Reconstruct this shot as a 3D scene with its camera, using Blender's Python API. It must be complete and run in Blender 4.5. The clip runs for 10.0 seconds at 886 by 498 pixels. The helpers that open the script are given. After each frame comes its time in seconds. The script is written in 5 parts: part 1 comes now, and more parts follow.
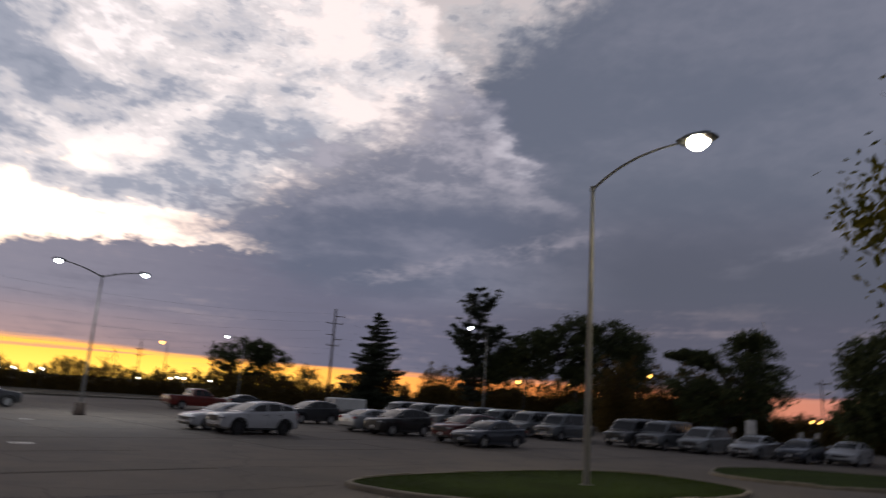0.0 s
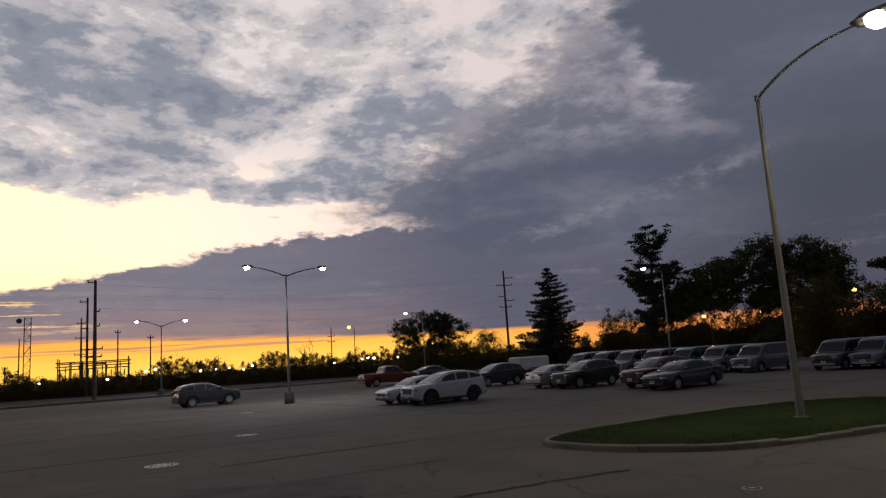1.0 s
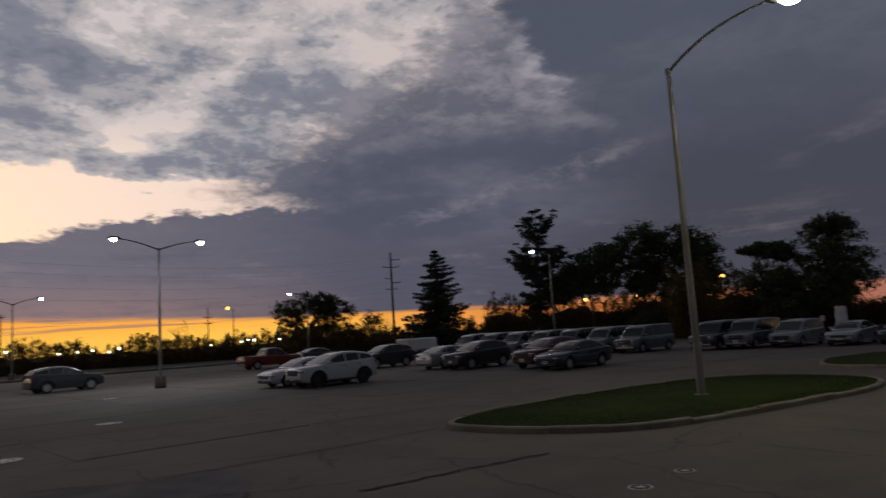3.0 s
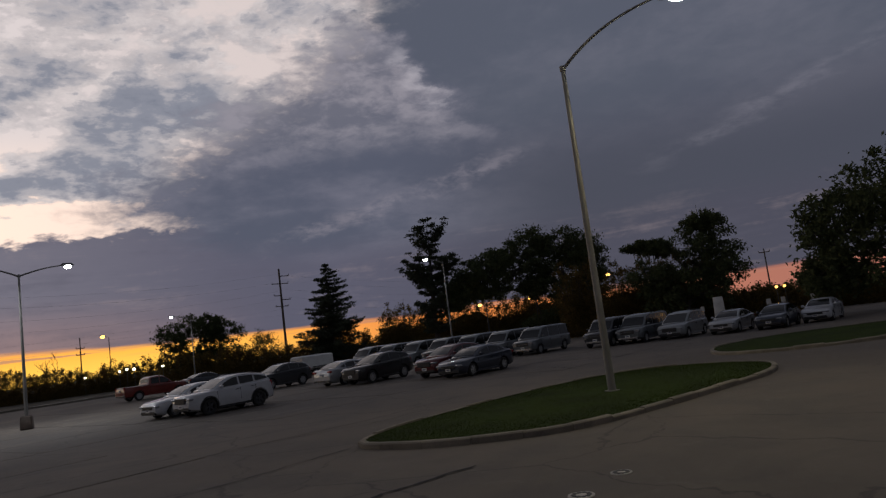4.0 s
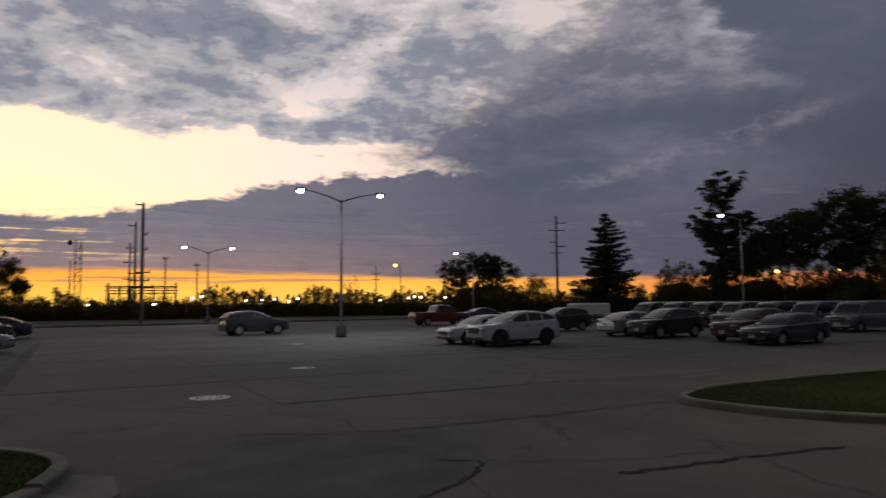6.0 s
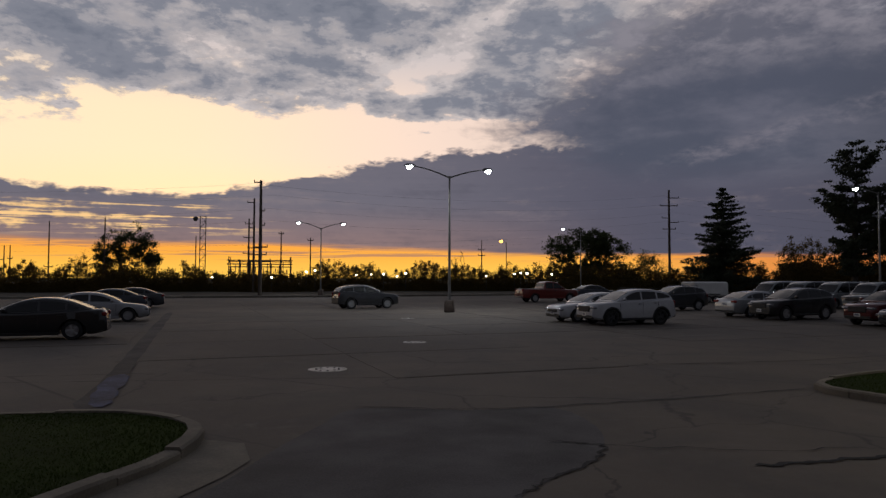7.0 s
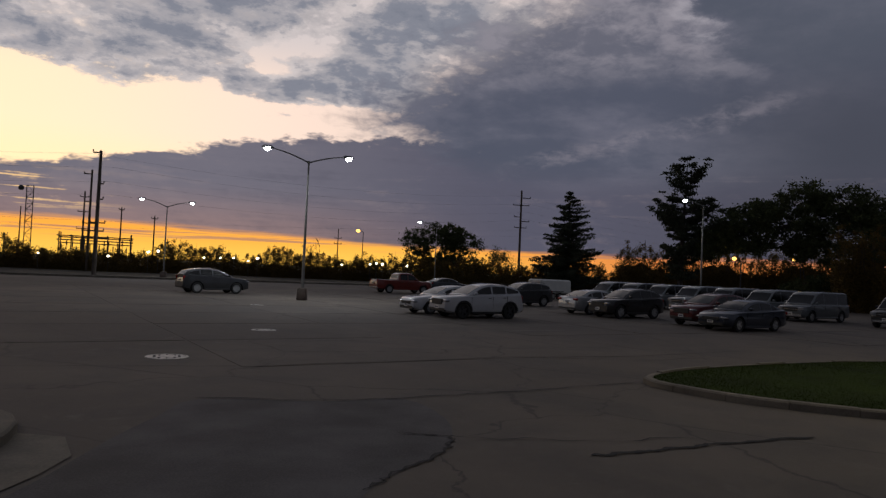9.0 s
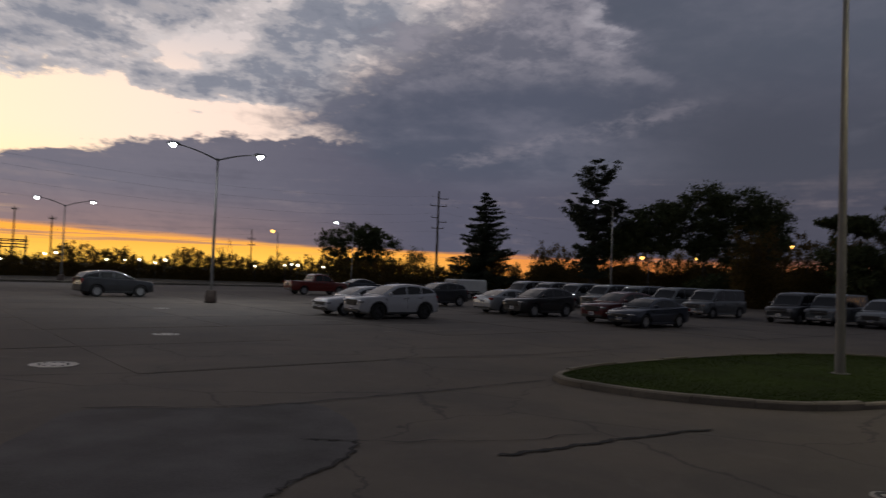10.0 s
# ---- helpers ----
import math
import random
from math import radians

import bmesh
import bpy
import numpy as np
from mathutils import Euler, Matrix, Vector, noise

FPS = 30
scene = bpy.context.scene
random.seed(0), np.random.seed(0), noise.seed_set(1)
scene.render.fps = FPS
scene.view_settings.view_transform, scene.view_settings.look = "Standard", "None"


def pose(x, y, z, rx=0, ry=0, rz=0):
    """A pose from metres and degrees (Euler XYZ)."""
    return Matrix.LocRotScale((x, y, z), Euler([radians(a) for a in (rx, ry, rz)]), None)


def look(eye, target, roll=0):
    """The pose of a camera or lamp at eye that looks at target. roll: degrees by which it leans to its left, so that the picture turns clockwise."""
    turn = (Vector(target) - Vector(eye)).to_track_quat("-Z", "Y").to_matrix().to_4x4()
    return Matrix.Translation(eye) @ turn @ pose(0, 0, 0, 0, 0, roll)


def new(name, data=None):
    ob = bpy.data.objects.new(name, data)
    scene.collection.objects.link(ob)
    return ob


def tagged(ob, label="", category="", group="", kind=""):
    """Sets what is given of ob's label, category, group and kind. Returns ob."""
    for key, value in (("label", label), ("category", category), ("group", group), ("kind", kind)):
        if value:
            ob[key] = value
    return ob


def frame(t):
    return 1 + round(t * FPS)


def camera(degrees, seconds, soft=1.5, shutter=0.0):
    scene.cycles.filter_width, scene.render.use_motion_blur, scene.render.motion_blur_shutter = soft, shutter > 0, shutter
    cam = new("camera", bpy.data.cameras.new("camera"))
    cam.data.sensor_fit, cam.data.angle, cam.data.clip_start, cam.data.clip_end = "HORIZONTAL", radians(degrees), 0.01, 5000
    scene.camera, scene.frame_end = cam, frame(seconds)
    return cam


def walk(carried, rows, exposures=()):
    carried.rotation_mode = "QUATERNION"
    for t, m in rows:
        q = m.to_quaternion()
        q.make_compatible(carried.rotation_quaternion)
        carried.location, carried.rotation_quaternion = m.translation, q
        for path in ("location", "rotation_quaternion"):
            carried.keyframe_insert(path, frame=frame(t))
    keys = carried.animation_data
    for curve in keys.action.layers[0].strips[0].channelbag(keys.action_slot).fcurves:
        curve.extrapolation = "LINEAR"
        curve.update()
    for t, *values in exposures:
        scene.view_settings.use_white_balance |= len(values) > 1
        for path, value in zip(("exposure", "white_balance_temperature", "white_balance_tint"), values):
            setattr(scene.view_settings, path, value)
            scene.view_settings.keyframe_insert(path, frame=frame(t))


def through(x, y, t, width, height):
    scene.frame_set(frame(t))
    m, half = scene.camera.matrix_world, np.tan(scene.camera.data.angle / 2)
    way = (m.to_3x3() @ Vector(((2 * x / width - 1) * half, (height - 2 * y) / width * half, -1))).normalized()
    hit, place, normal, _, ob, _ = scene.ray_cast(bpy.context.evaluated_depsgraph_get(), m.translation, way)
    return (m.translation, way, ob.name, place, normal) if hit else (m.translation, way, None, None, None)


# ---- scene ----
cam = camera(64.7, 10.0, soft=1.3, shutter=0.35)
PATH = [
    (0, (7.873, 0.044, 2.411), (8.435, 1.917, 2.83), 3.9),
    (0.2, (7.94, 0.089, 2.449), (8.333, 2.012, 2.832), -0.2),
    (0.5, (8.021, 0.193, 2.448), (8.171, 2.161, 2.77), -2.7),
    (1, (7.904, 0.322, 2.496), (8.026, 2.295, 2.797), -3.7),
    (1.5, (7.734, 0.541, 2.471), (7.896, 2.513, 2.759), -2.6),
    (2, (7.689, 0.995, 2.41), (7.888, 2.967, 2.682), 0.4),
    (2.5, (7.652, 1.455, 2.406), (7.864, 3.426, 2.672), -1.8),
    (3, (7.615, 2.081, 2.355), (8.06, 4.017, 2.589), -3.6),
    (3.2, (7.731, 2.292, 2.352), (8.279, 4.202, 2.574), -4.0),
    (4.3, (7.372, 3.393, 2.319), (8.135, 5.226, 2.561), -7.8),
    (4.5, (7.263, 3.529, 2.238), (7.958, 5.388, 2.489), -7.6),
    (5, (6.937, 3.777, 2.229), (7.303, 5.724, 2.509), -4.7),
    (5.5, (6.645, 4.061, 2.192), (6.884, 6.038, 2.375), -3.4),
    (6, (6.452, 4.312, 2.161), (6.451, 6.306, 2.311), -0.6),
    (6.2, (6.415, 4.434, 2.162), (6.302, 6.425, 2.305), 0.9),
    (7.3, (6.17, 4.536, 2.183), (5.85, 6.509, 2.247), -0.1),
    (7.5, (6.129, 4.514, 2.181), (5.802, 6.486, 2.238), 0.2),
    (8, (6.094, 4.502, 2.184), (5.759, 6.473, 2.233), 0.9),
    (8.5, (6.229, 4.631, 2.19), (6.169, 6.63, 2.252), 1.8),
    (9, (6.202, 4.682, 2.179), (6.311, 6.678, 2.243), 2.6),
    (9.5, (6.293, 4.758, 2.185), (6.434, 6.752, 2.255), 0.6),
    (10, (6.4, 4.919, 2.154), (6.74, 6.888, 2.23), 2.2),
]
walk(cam, [(t, look(eye, target, roll)) for t, eye, target, roll in PATH],
     exposures=[(0.0, 0.85), (0.3, 0.75), (0.5, 0.65), (1.0, 0.4), (1.5, 0.3), (2.5, 0.15), (3.2, 0.05), (4.5, 0.42), (5.5, 0.32), (6.0, 0.28), (7.3, 0.05), (8.5, 0.05), (9.0, 0.16), (9.5, 0.26), (10.0, 0.22)])

# ---------------------------------------------------------------- node helpers
class N:
    """A value in a node tree that can be reckoned with."""

    def __init__(self, tree, sock):
        self.tree, self.sock = tree, sock

    def op(self, kind, *others, clamp=False):
        node = self.tree.nodes.new("ShaderNodeMath")
        node.operation, node.use_clamp = kind, clamp
        for i, v in enumerate((self, *others)):
            if isinstance(v, N):
                self.tree.links.new(v.sock, node.inputs[i])
            else:
                node.inputs[i].default_value = v
        return N(self.tree, node.outputs[0])

    def __add__(self, o):
        return self.op("ADD", o)

    def __sub__(self, o):
        return self.op("SUBTRACT", o)

    def __mul__(self, o):
        return self.op("MULTIPLY", o)

    def __truediv__(self, o):
        return self.op("DIVIDE", o)

    def inv(self):
        return (self * -1.0) + 1.0


def smooth(v, lo, hi):
    """0 below lo, 1 above hi, smooth between; lo may lie above hi."""
    node = v.tree.nodes.new("ShaderNodeMapRange")
    node.interpolation_type = "SMOOTHSTEP"
    flip = lo > hi
    a, b = (hi, lo) if flip else (lo, hi)
    v.tree.links.new(v.sock, node.inputs["Value"])
    node.inputs["From Min"].default_value, node.inputs["From Max"].default_value = a, b
    node.inputs["To Min"].default_value, node.inputs["To Max"].default_value = (1.0, 0.0) if flip else (0.0, 1.0)
    return N(v.tree, node.outputs["Result"])


def vec(tree, x, y, z=0.0):
    node = tree.nodes.new("ShaderNodeCombineXYZ")
    for i, v in enumerate((x, y, z)):
        if isinstance(v, N):
            tree.links.new(v.sock, node.inputs[i])
        else:
            node.inputs[i].default_value = v
    return node.outputs[0]


def noise_at(tree, place, scale, detail=6.0, rough=0.55, distortion=0.0, seed=0.0):
    node = tree.nodes.new("ShaderNodeTexNoise")
    node.noise_dimensions = "4D"
    tree.links.new(place, node.inputs["Vector"])
    node.inputs["Scale"].default_value, node.inputs["Detail"].default_value = scale, detail
    node.inputs["Roughness"].default_value, node.inputs["Distortion"].default_value = rough, distortion
    node.inputs["W"].default_value = seed
    return N(tree, node.outputs["Fac"])


def colour_of(tree, c):
    if isinstance(c, tuple):
        node = tree.nodes.new("ShaderNodeRGB")
        node.outputs[0].default_value = (*c, 1.0)
        return node.outputs[0]
    return c


def mix(tree, fac, a, b, kind="MIX"):
    node = tree.nodes.new("ShaderNodeMix")
    node.data_type, node.blend_type, node.clamp_factor = "RGBA", kind, True
    if isinstance(fac, N):
        tree.links.new(fac.sock, node.inputs[0])
    else:
        node.inputs[0].default_value = fac
    tree.links.new(colour_of(tree, a), node.inputs[6])
    tree.links.new(colour_of(tree, b), node.inputs[7])
    return node.outputs[2]


# ---------------------------------------------------------------- sky at dusk
def make_sky():
    world = bpy.data.worlds.new("dusk_sky")
    scene.world = world
    world.use_nodes = True
    tree = world.node_tree
    tree.nodes.clear()
    out = tree.nodes.new("ShaderNodeOutputWorld")
    back = tree.nodes.new("ShaderNodeBackground")
    tree.links.new(back.outputs[0], out.inputs[0])
    coord = tree.nodes.new("ShaderNodeTexCoord")
    split = tree.nodes.new("ShaderNodeSeparateXYZ")
    tree.links.new(coord.outputs["Generated"], split.inputs[0])
    x, y, z = (N(tree, split.outputs[i]) for i in range(3))
    azim = x.op("ARCTAN2", y) * 57.2958
    elev = z.op("ARCSINE") * 57.2958
    zz = z.op("MAXIMUM", 0.0) + 0.10
    sheet = vec(tree, x / zz, y / zz)
    flat = vec(tree, azim * 0.1, elev * 0.22)
    wide = vec(tree, azim * 0.03, elev * 0.55)

    puffs = noise_at(tree, sheet, 1.9, 9.0, 0.6, 0.25, 3.1)
    curls = noise_at(tree, sheet, 6.5, 6.0, 0.62, 0.3, 1.4)
    billow = noise_at(tree, flat, 2.3, 9.0, 0.62, 0.2, 5.2)
    broad = noise_at(tree, flat, 0.55, 5.0, 0.55, 0.3, 8.8)
    streaks = noise_at(tree, wide, 2.2, 6.0, 0.6, 0.3, 2.7)
    billow0, broad0, puffs0, curls0, streaks0 = (v - 0.5 for v in (billow, broad, puffs, curls, streaks))

    # the clear sky behind the clouds: cream over the sunset, pinker to the right, lilac white higher up
    clear = mix(tree, smooth(azim, -34.0, -6.0), (0.96, 0.74, 0.50), (0.86, 0.66, 0.56))
    clear = mix(tree, smooth(elev, 12.5, 18.5), clear, (0.57, 0.51, 0.51))
    clear = mix(tree, smooth(elev, 10.0, 6.0) * smooth(azim, 0.0, -26.0), clear, (0.97, 0.73, 0.45))
    clear = mix(tree, smooth(azim, -14.0, 8.0) * 0.5, clear, (0.55, 0.45, 0.42))
    nishita = tree.nodes.new("ShaderNodeTexSky")
    nishita.sky_type, nishita.sun_disc = "NISHITA", False
    nishita.sun_elevation, nishita.sun_rotation = radians(0.5), radians(-28.0)
    clear = mix(tree, 0.03, clear, nishita.outputs[0], "ADD")

    # mackerel clouds over the left half: thin edges shine, thick middles are slate
    tufts = noise_at(tree, sheet, 3.1, 7.0, 0.55, 0.15, 6.3) - 0.5
    lumps = noise_at(tree, flat, 1.15, 8.0, 0.58, 0.25, 12.6) - 0.5
    flecks = noise_at(tree, flat, 5.5, 6.0, 0.6, 0.35, 17.3) - 0.5
    cover = smooth(elev + billow0 * 3.0, 11.4, 14.2) * 0.24 - 0.235 + smooth(broad0, -0.12, 0.18) * 0.10 - smooth(azim, -18.0, -6.0) * 0.045
    thick = puffs0 * 0.55 + lumps * 0.85 + tufts * 0.35 + flecks * 0.36 + curls0 * 0.16 + cover
    veil = mix(tree, smooth(flecks + tufts * 0.6, -0.16, 0.16), (0.37, 0.345, 0.36), (0.56, 0.505, 0.50))
    puff = mix(tree, smooth(thick, -0.10, -0.01), clear, veil)
    puff = mix(tree, smooth(thick, -0.01, 0.055), puff, (0.34, 0.325, 0.35))
    puff = mix(tree, smooth(thick, 0.045, 0.135), puff, (0.205, 0.214, 0.258))
    puff = mix(tree, smooth(thick, 0.14, 0.28), puff, (0.150, 0.164, 0.208))
    sky = mix(tree, smooth(elev, 10.2, 12.0), clear, puff)

    # low bank with a billowing top, mottled, warmer towards the horizon
    top = smooth(azim, -33.0, -3.0) * 3.9 + 6.5
    crumbs = noise_at(tree, flat, 7.5, 6.0, 0.6, 0.4, 9.4) - 0.5
    over = elev - top + billow0 * 3.0 + crumbs * 1.7
    bank_hue = mix(tree, smooth(elev, 1.8, 6.5), (0.27, 0.18, 0.175), (0.150, 0.141, 0.176))
    bank_hue = mix(tree, smooth(azim, -16.0, 10.0), bank_hue, (0.087, 0.086, 0.122))
    bank_hue = mix(tree, smooth(azim, 12.0, 32.0), bank_hue, (0.062, 0.062, 0.086))
    mottle = streaks0 * 0.7 + lumps * 0.6 + crumbs * 0.35
    bank_hue = mix(tree, smooth(mottle, 0.0, 0.24) * 0.30, bank_hue, (0.29, 0.23, 0.235))
    bank_hue = mix(tree, smooth(mottle, 0.0, -0.24) * 0.40, bank_hue, (0.080, 0.078, 0.105))
    sky = mix(tree, smooth(over, 0.22, -0.30), sky, bank_hue)

    # great dark mass that fills the right, with its torn edge
    edge = (elev - 12.0).op("MAXIMUM", 0.0) * 1.55 - 3.6 + (elev - 12.0).op("MINIMUM", 0.0) * -2.6
    inside = azim - edge + billow0 * 9.0 + lumps * 7.0 + tufts * 8.0 + flecks * 11.0
    soft = noise_at(tree, sheet, 1.1, 6.0, 0.5, 0.2, 4.4) - 0.5
    mass_hue = mix(tree, smooth(soft + broad0 * 0.6 + tufts * 0.35 + flecks * 0.3, -0.16, 0.22), (0.075, 0.083, 0.118), (0.134, 0.134, 0.174))
    mass_hue = mix(tree, smooth(azim, 16.0, 34.0) * smooth(elev, 22.0, 10.0), mass_hue, (0.058, 0.062, 0.084))
    sky = mix(tree, smooth(inside, -5.0, 4.5) * smooth(elev, 6.0, 9.5), sky, mass_hue)

    # paler swell high in the mass, cut off by a bright rim towards the right
    rim = azim + elev * 0.95 - 41.5 + billow0 * 8.0 + puffs0 * 6.0 + broad0 * 4.0
    swell = smooth(rim, 1.6, -1.6) * smooth(elev + billow0 * 6.0 + lumps * 6.0, 13.5, 19.5) * smooth(inside, -4.0, 3.0)
    sky = mix(tree, swell * (smooth(tufts + puffs0 + flecks, -0.2, 0.2) * 0.5 + 0.22), sky, (0.28, 0.26, 0.295))
    shine = smooth(rim, -2.6, -0.6) * smooth(rim, 0.7, -0.3) * smooth(elev, 17.5, 18.8) * smooth(elev, 26.0, 21.0)
    sky = mix(tree, shine * smooth(curls0, -0.12, 0.2) * 0.5, sky, (0.46, 0.43, 0.47))
    dark = smooth(rim, -0.2, 2.0) * smooth(elev, 13.0, 18.0)
    sky = mix(tree, dark * 0.45, sky, (0.078, 0.088, 0.114))

    # pale wisps low in the mass
    wisp = elev - azim * 0.235 - 6.8 + billow0 * 1.6
    wisp = smooth((wisp + flecks * 2.2).op("ABSOLUTE"), 1.1, 0.0) * smooth(azim, 6.0, 12.0) * smooth(azim, 33.0, 26.0)
    sky = mix(tree, wisp * smooth(crumbs + billow0, -0.2, 0.2) * 0.42, sky, (0.25, 0.225, 0.26))
    wisp = elev - azim * 0.3 + 0.6 + billow0 * 2.0
    wisp = smooth((wisp + tufts * 2.5).op("ABSOLUTE"), 1.2, 0.0) * smooth(azim, 36.0, 46.0)
    sky = mix(tree, wisp * smooth(curls0 + billow0, -0.14, 0.2) * 0.25, sky, (0.22, 0.21, 0.25))

    # glowing strip over the horizon, with long thin bars of cloud
    bands = noise_at(tree, vec(tree, azim * 0.035, elev * 1.3), 1.9, 6.0, 0.6, 0.35, 21.0) - 0.5
    strip_top = smooth(azim, -30.0, 12.0) * -0.75 + 2.55 + streaks0 * 1.7 + bands * 0.8
    strip = smooth(elev - strip_top, 0.34, -0.26)
    glow = mix(tree, smooth(elev, 0.3, 2.6), (1.0, 0.55, 0.085), (1.0, 0.40, 0.055))
    glow = mix(tree, smooth(azim, -4.0, 24.0), glow, (0.70, 0.225, 0.058))
    glow = mix(tree, smooth(azim, 24.0, 48.0), glow, (0.36, 0.14, 0.10))
    bars = smooth(bands + streaks0 * 0.5, 0.02, 0.12) * smooth(elev, 1.1, 1.9)
    glow = mix(tree, bars * 0.72, glow, (0.33, 0.18, 0.14))
    sky = mix(tree, strip, sky, glow)
    gap = smooth(bands + billow0 * 0.5 + crumbs * 0.3, 0.01, 0.13) * smooth(elev, 2.9, 3.8) * smooth(elev, 6.4, 5.2) * smooth(azim, -20.0, -30.0)
    sky = mix(tree, gap * 0.9, sky, (0.98, 0.62, 0.27))

    # away from the sunset and overhead the cloud deck is an even slate blue
    behind = smooth(azim.op("ABSOLUTE"), 62.0, 95.0)
    deck = mix(tree, smooth(broad0, -0.2, 0.2), (0.062, 0.067, 0.088), (0.098, 0.100, 0.119))
    sky = mix(tree, behind, sky, deck)
    sky = mix(tree, smooth(elev, 30.0, 48.0), sky, deck)
    sky = mix(tree, smooth(elev, -0.3, -2.0), sky, (0.05, 0.045, 0.04))
    tree.links.new(sky, back.inputs[0])
    back.inputs[1].default_value = 1.0


make_sky()


# ---------------------------------------------------------------- materials
def material(name, colour, rough=0.6, metal=0.0, spread=0.12, scale=6.0, fine=60.0, bump=0.0, coat=0.0, spec=0.5, vary=0.0):
    """A surface with variation at two scales, in object space."""
    m = bpy.data.materials.new(name)
    m.use_nodes = True
    tree = m.node_tree
    b = tree.nodes["Principled BSDF"]
    coord = tree.nodes.new("ShaderNodeTexCoord").outputs["Object"]
    big, small = noise_at(tree, coord, scale, 4.0), noise_at(tree, coord, fine, 3.0, seed=4.0)
    lo = tuple(c * (1 - spread * 1.6) for c in colour)
    hi = tuple(min(1.0, c * (1 + spread * 1.6)) for c in colour)
    fac = big * 0.65 + small * 0.35
    hue = mix(tree, smooth(fac, 0.32, 0.68), lo, hi)
    if vary:
        info = tree.nodes.new("ShaderNodeObjectInfo")
        r = N(tree, info.outputs["Random"])
        hue = mix(tree, r * vary, hue, tuple(c * 0.45 for c in colour))
    tree.links.new(hue, b.inputs["Base Color"])
    tree.links.new((fac * 0.3 + (rough - 0.15)).sock, b.inputs["Roughness"])
    b.inputs["Metallic"].default_value, b.inputs["Coat Weight"].default_value = metal, coat
    b.inputs["Coat Roughness"].default_value, b.inputs["Specular IOR Level"].default_value = 0.035, spec
    if bump:
        node = tree.nodes.new("ShaderNodeBump")
        node.inputs["Strength"].default_value, node.inputs["Distance"].default_value = bump, 0.01
        tree.links.new(fac.sock, node.inputs["Height"])
        tree.links.new(node.outputs[0], b.inputs["Normal"])
    return m


def paint(name, colour, metal=0.0):
    return material(name, colour, 0.36, metal, 0.05, 1.5, 9.0, coat=1.0, spec=0.3)


def glowing(name, colour, strength):
    m = bpy.data.materials.new(name)
    m.use_nodes = True
    b = m.node_tree.nodes["Principled BSDF"]
    b.inputs["Base Color"].default_value = (*colour, 1)
    b.inputs["Emission Color"].default_value = (*colour, 1)
    b.inputs["Emission Strength"].default_value = strength
    return m


def leaf_material(name, dark, light, through=0.25):
    m = bpy.data.materials.new(name)
    m.use_nodes = True
    tree = m.node_tree
    b = tree.nodes["Principled BSDF"]
    geo = tree.nodes.new("ShaderNodeNewGeometry")
    hue = mix(tree, N(tree, geo.outputs["Random Per Island"]), dark, light)
    tree.links.new(hue, b.inputs["Base Color"])
    b.inputs["Roughness"].default_value = 0.75
    b.inputs["Specular IOR Level"].default_value = 0.12
    lucent = tree.nodes.new("ShaderNodeBsdfTranslucent")
    tree.links.new(hue, lucent.inputs[0])
    add = tree.nodes.new("ShaderNodeMixShader")
    add.inputs[0].default_value = through
    tree.links.new(b.outputs[0], add.inputs[1])
    tree.links.new(lucent.outputs[0], add.inputs[2])
    tree.links.new(add.outputs[0], tree.nodes["Material Output"].inputs[0])
    return m


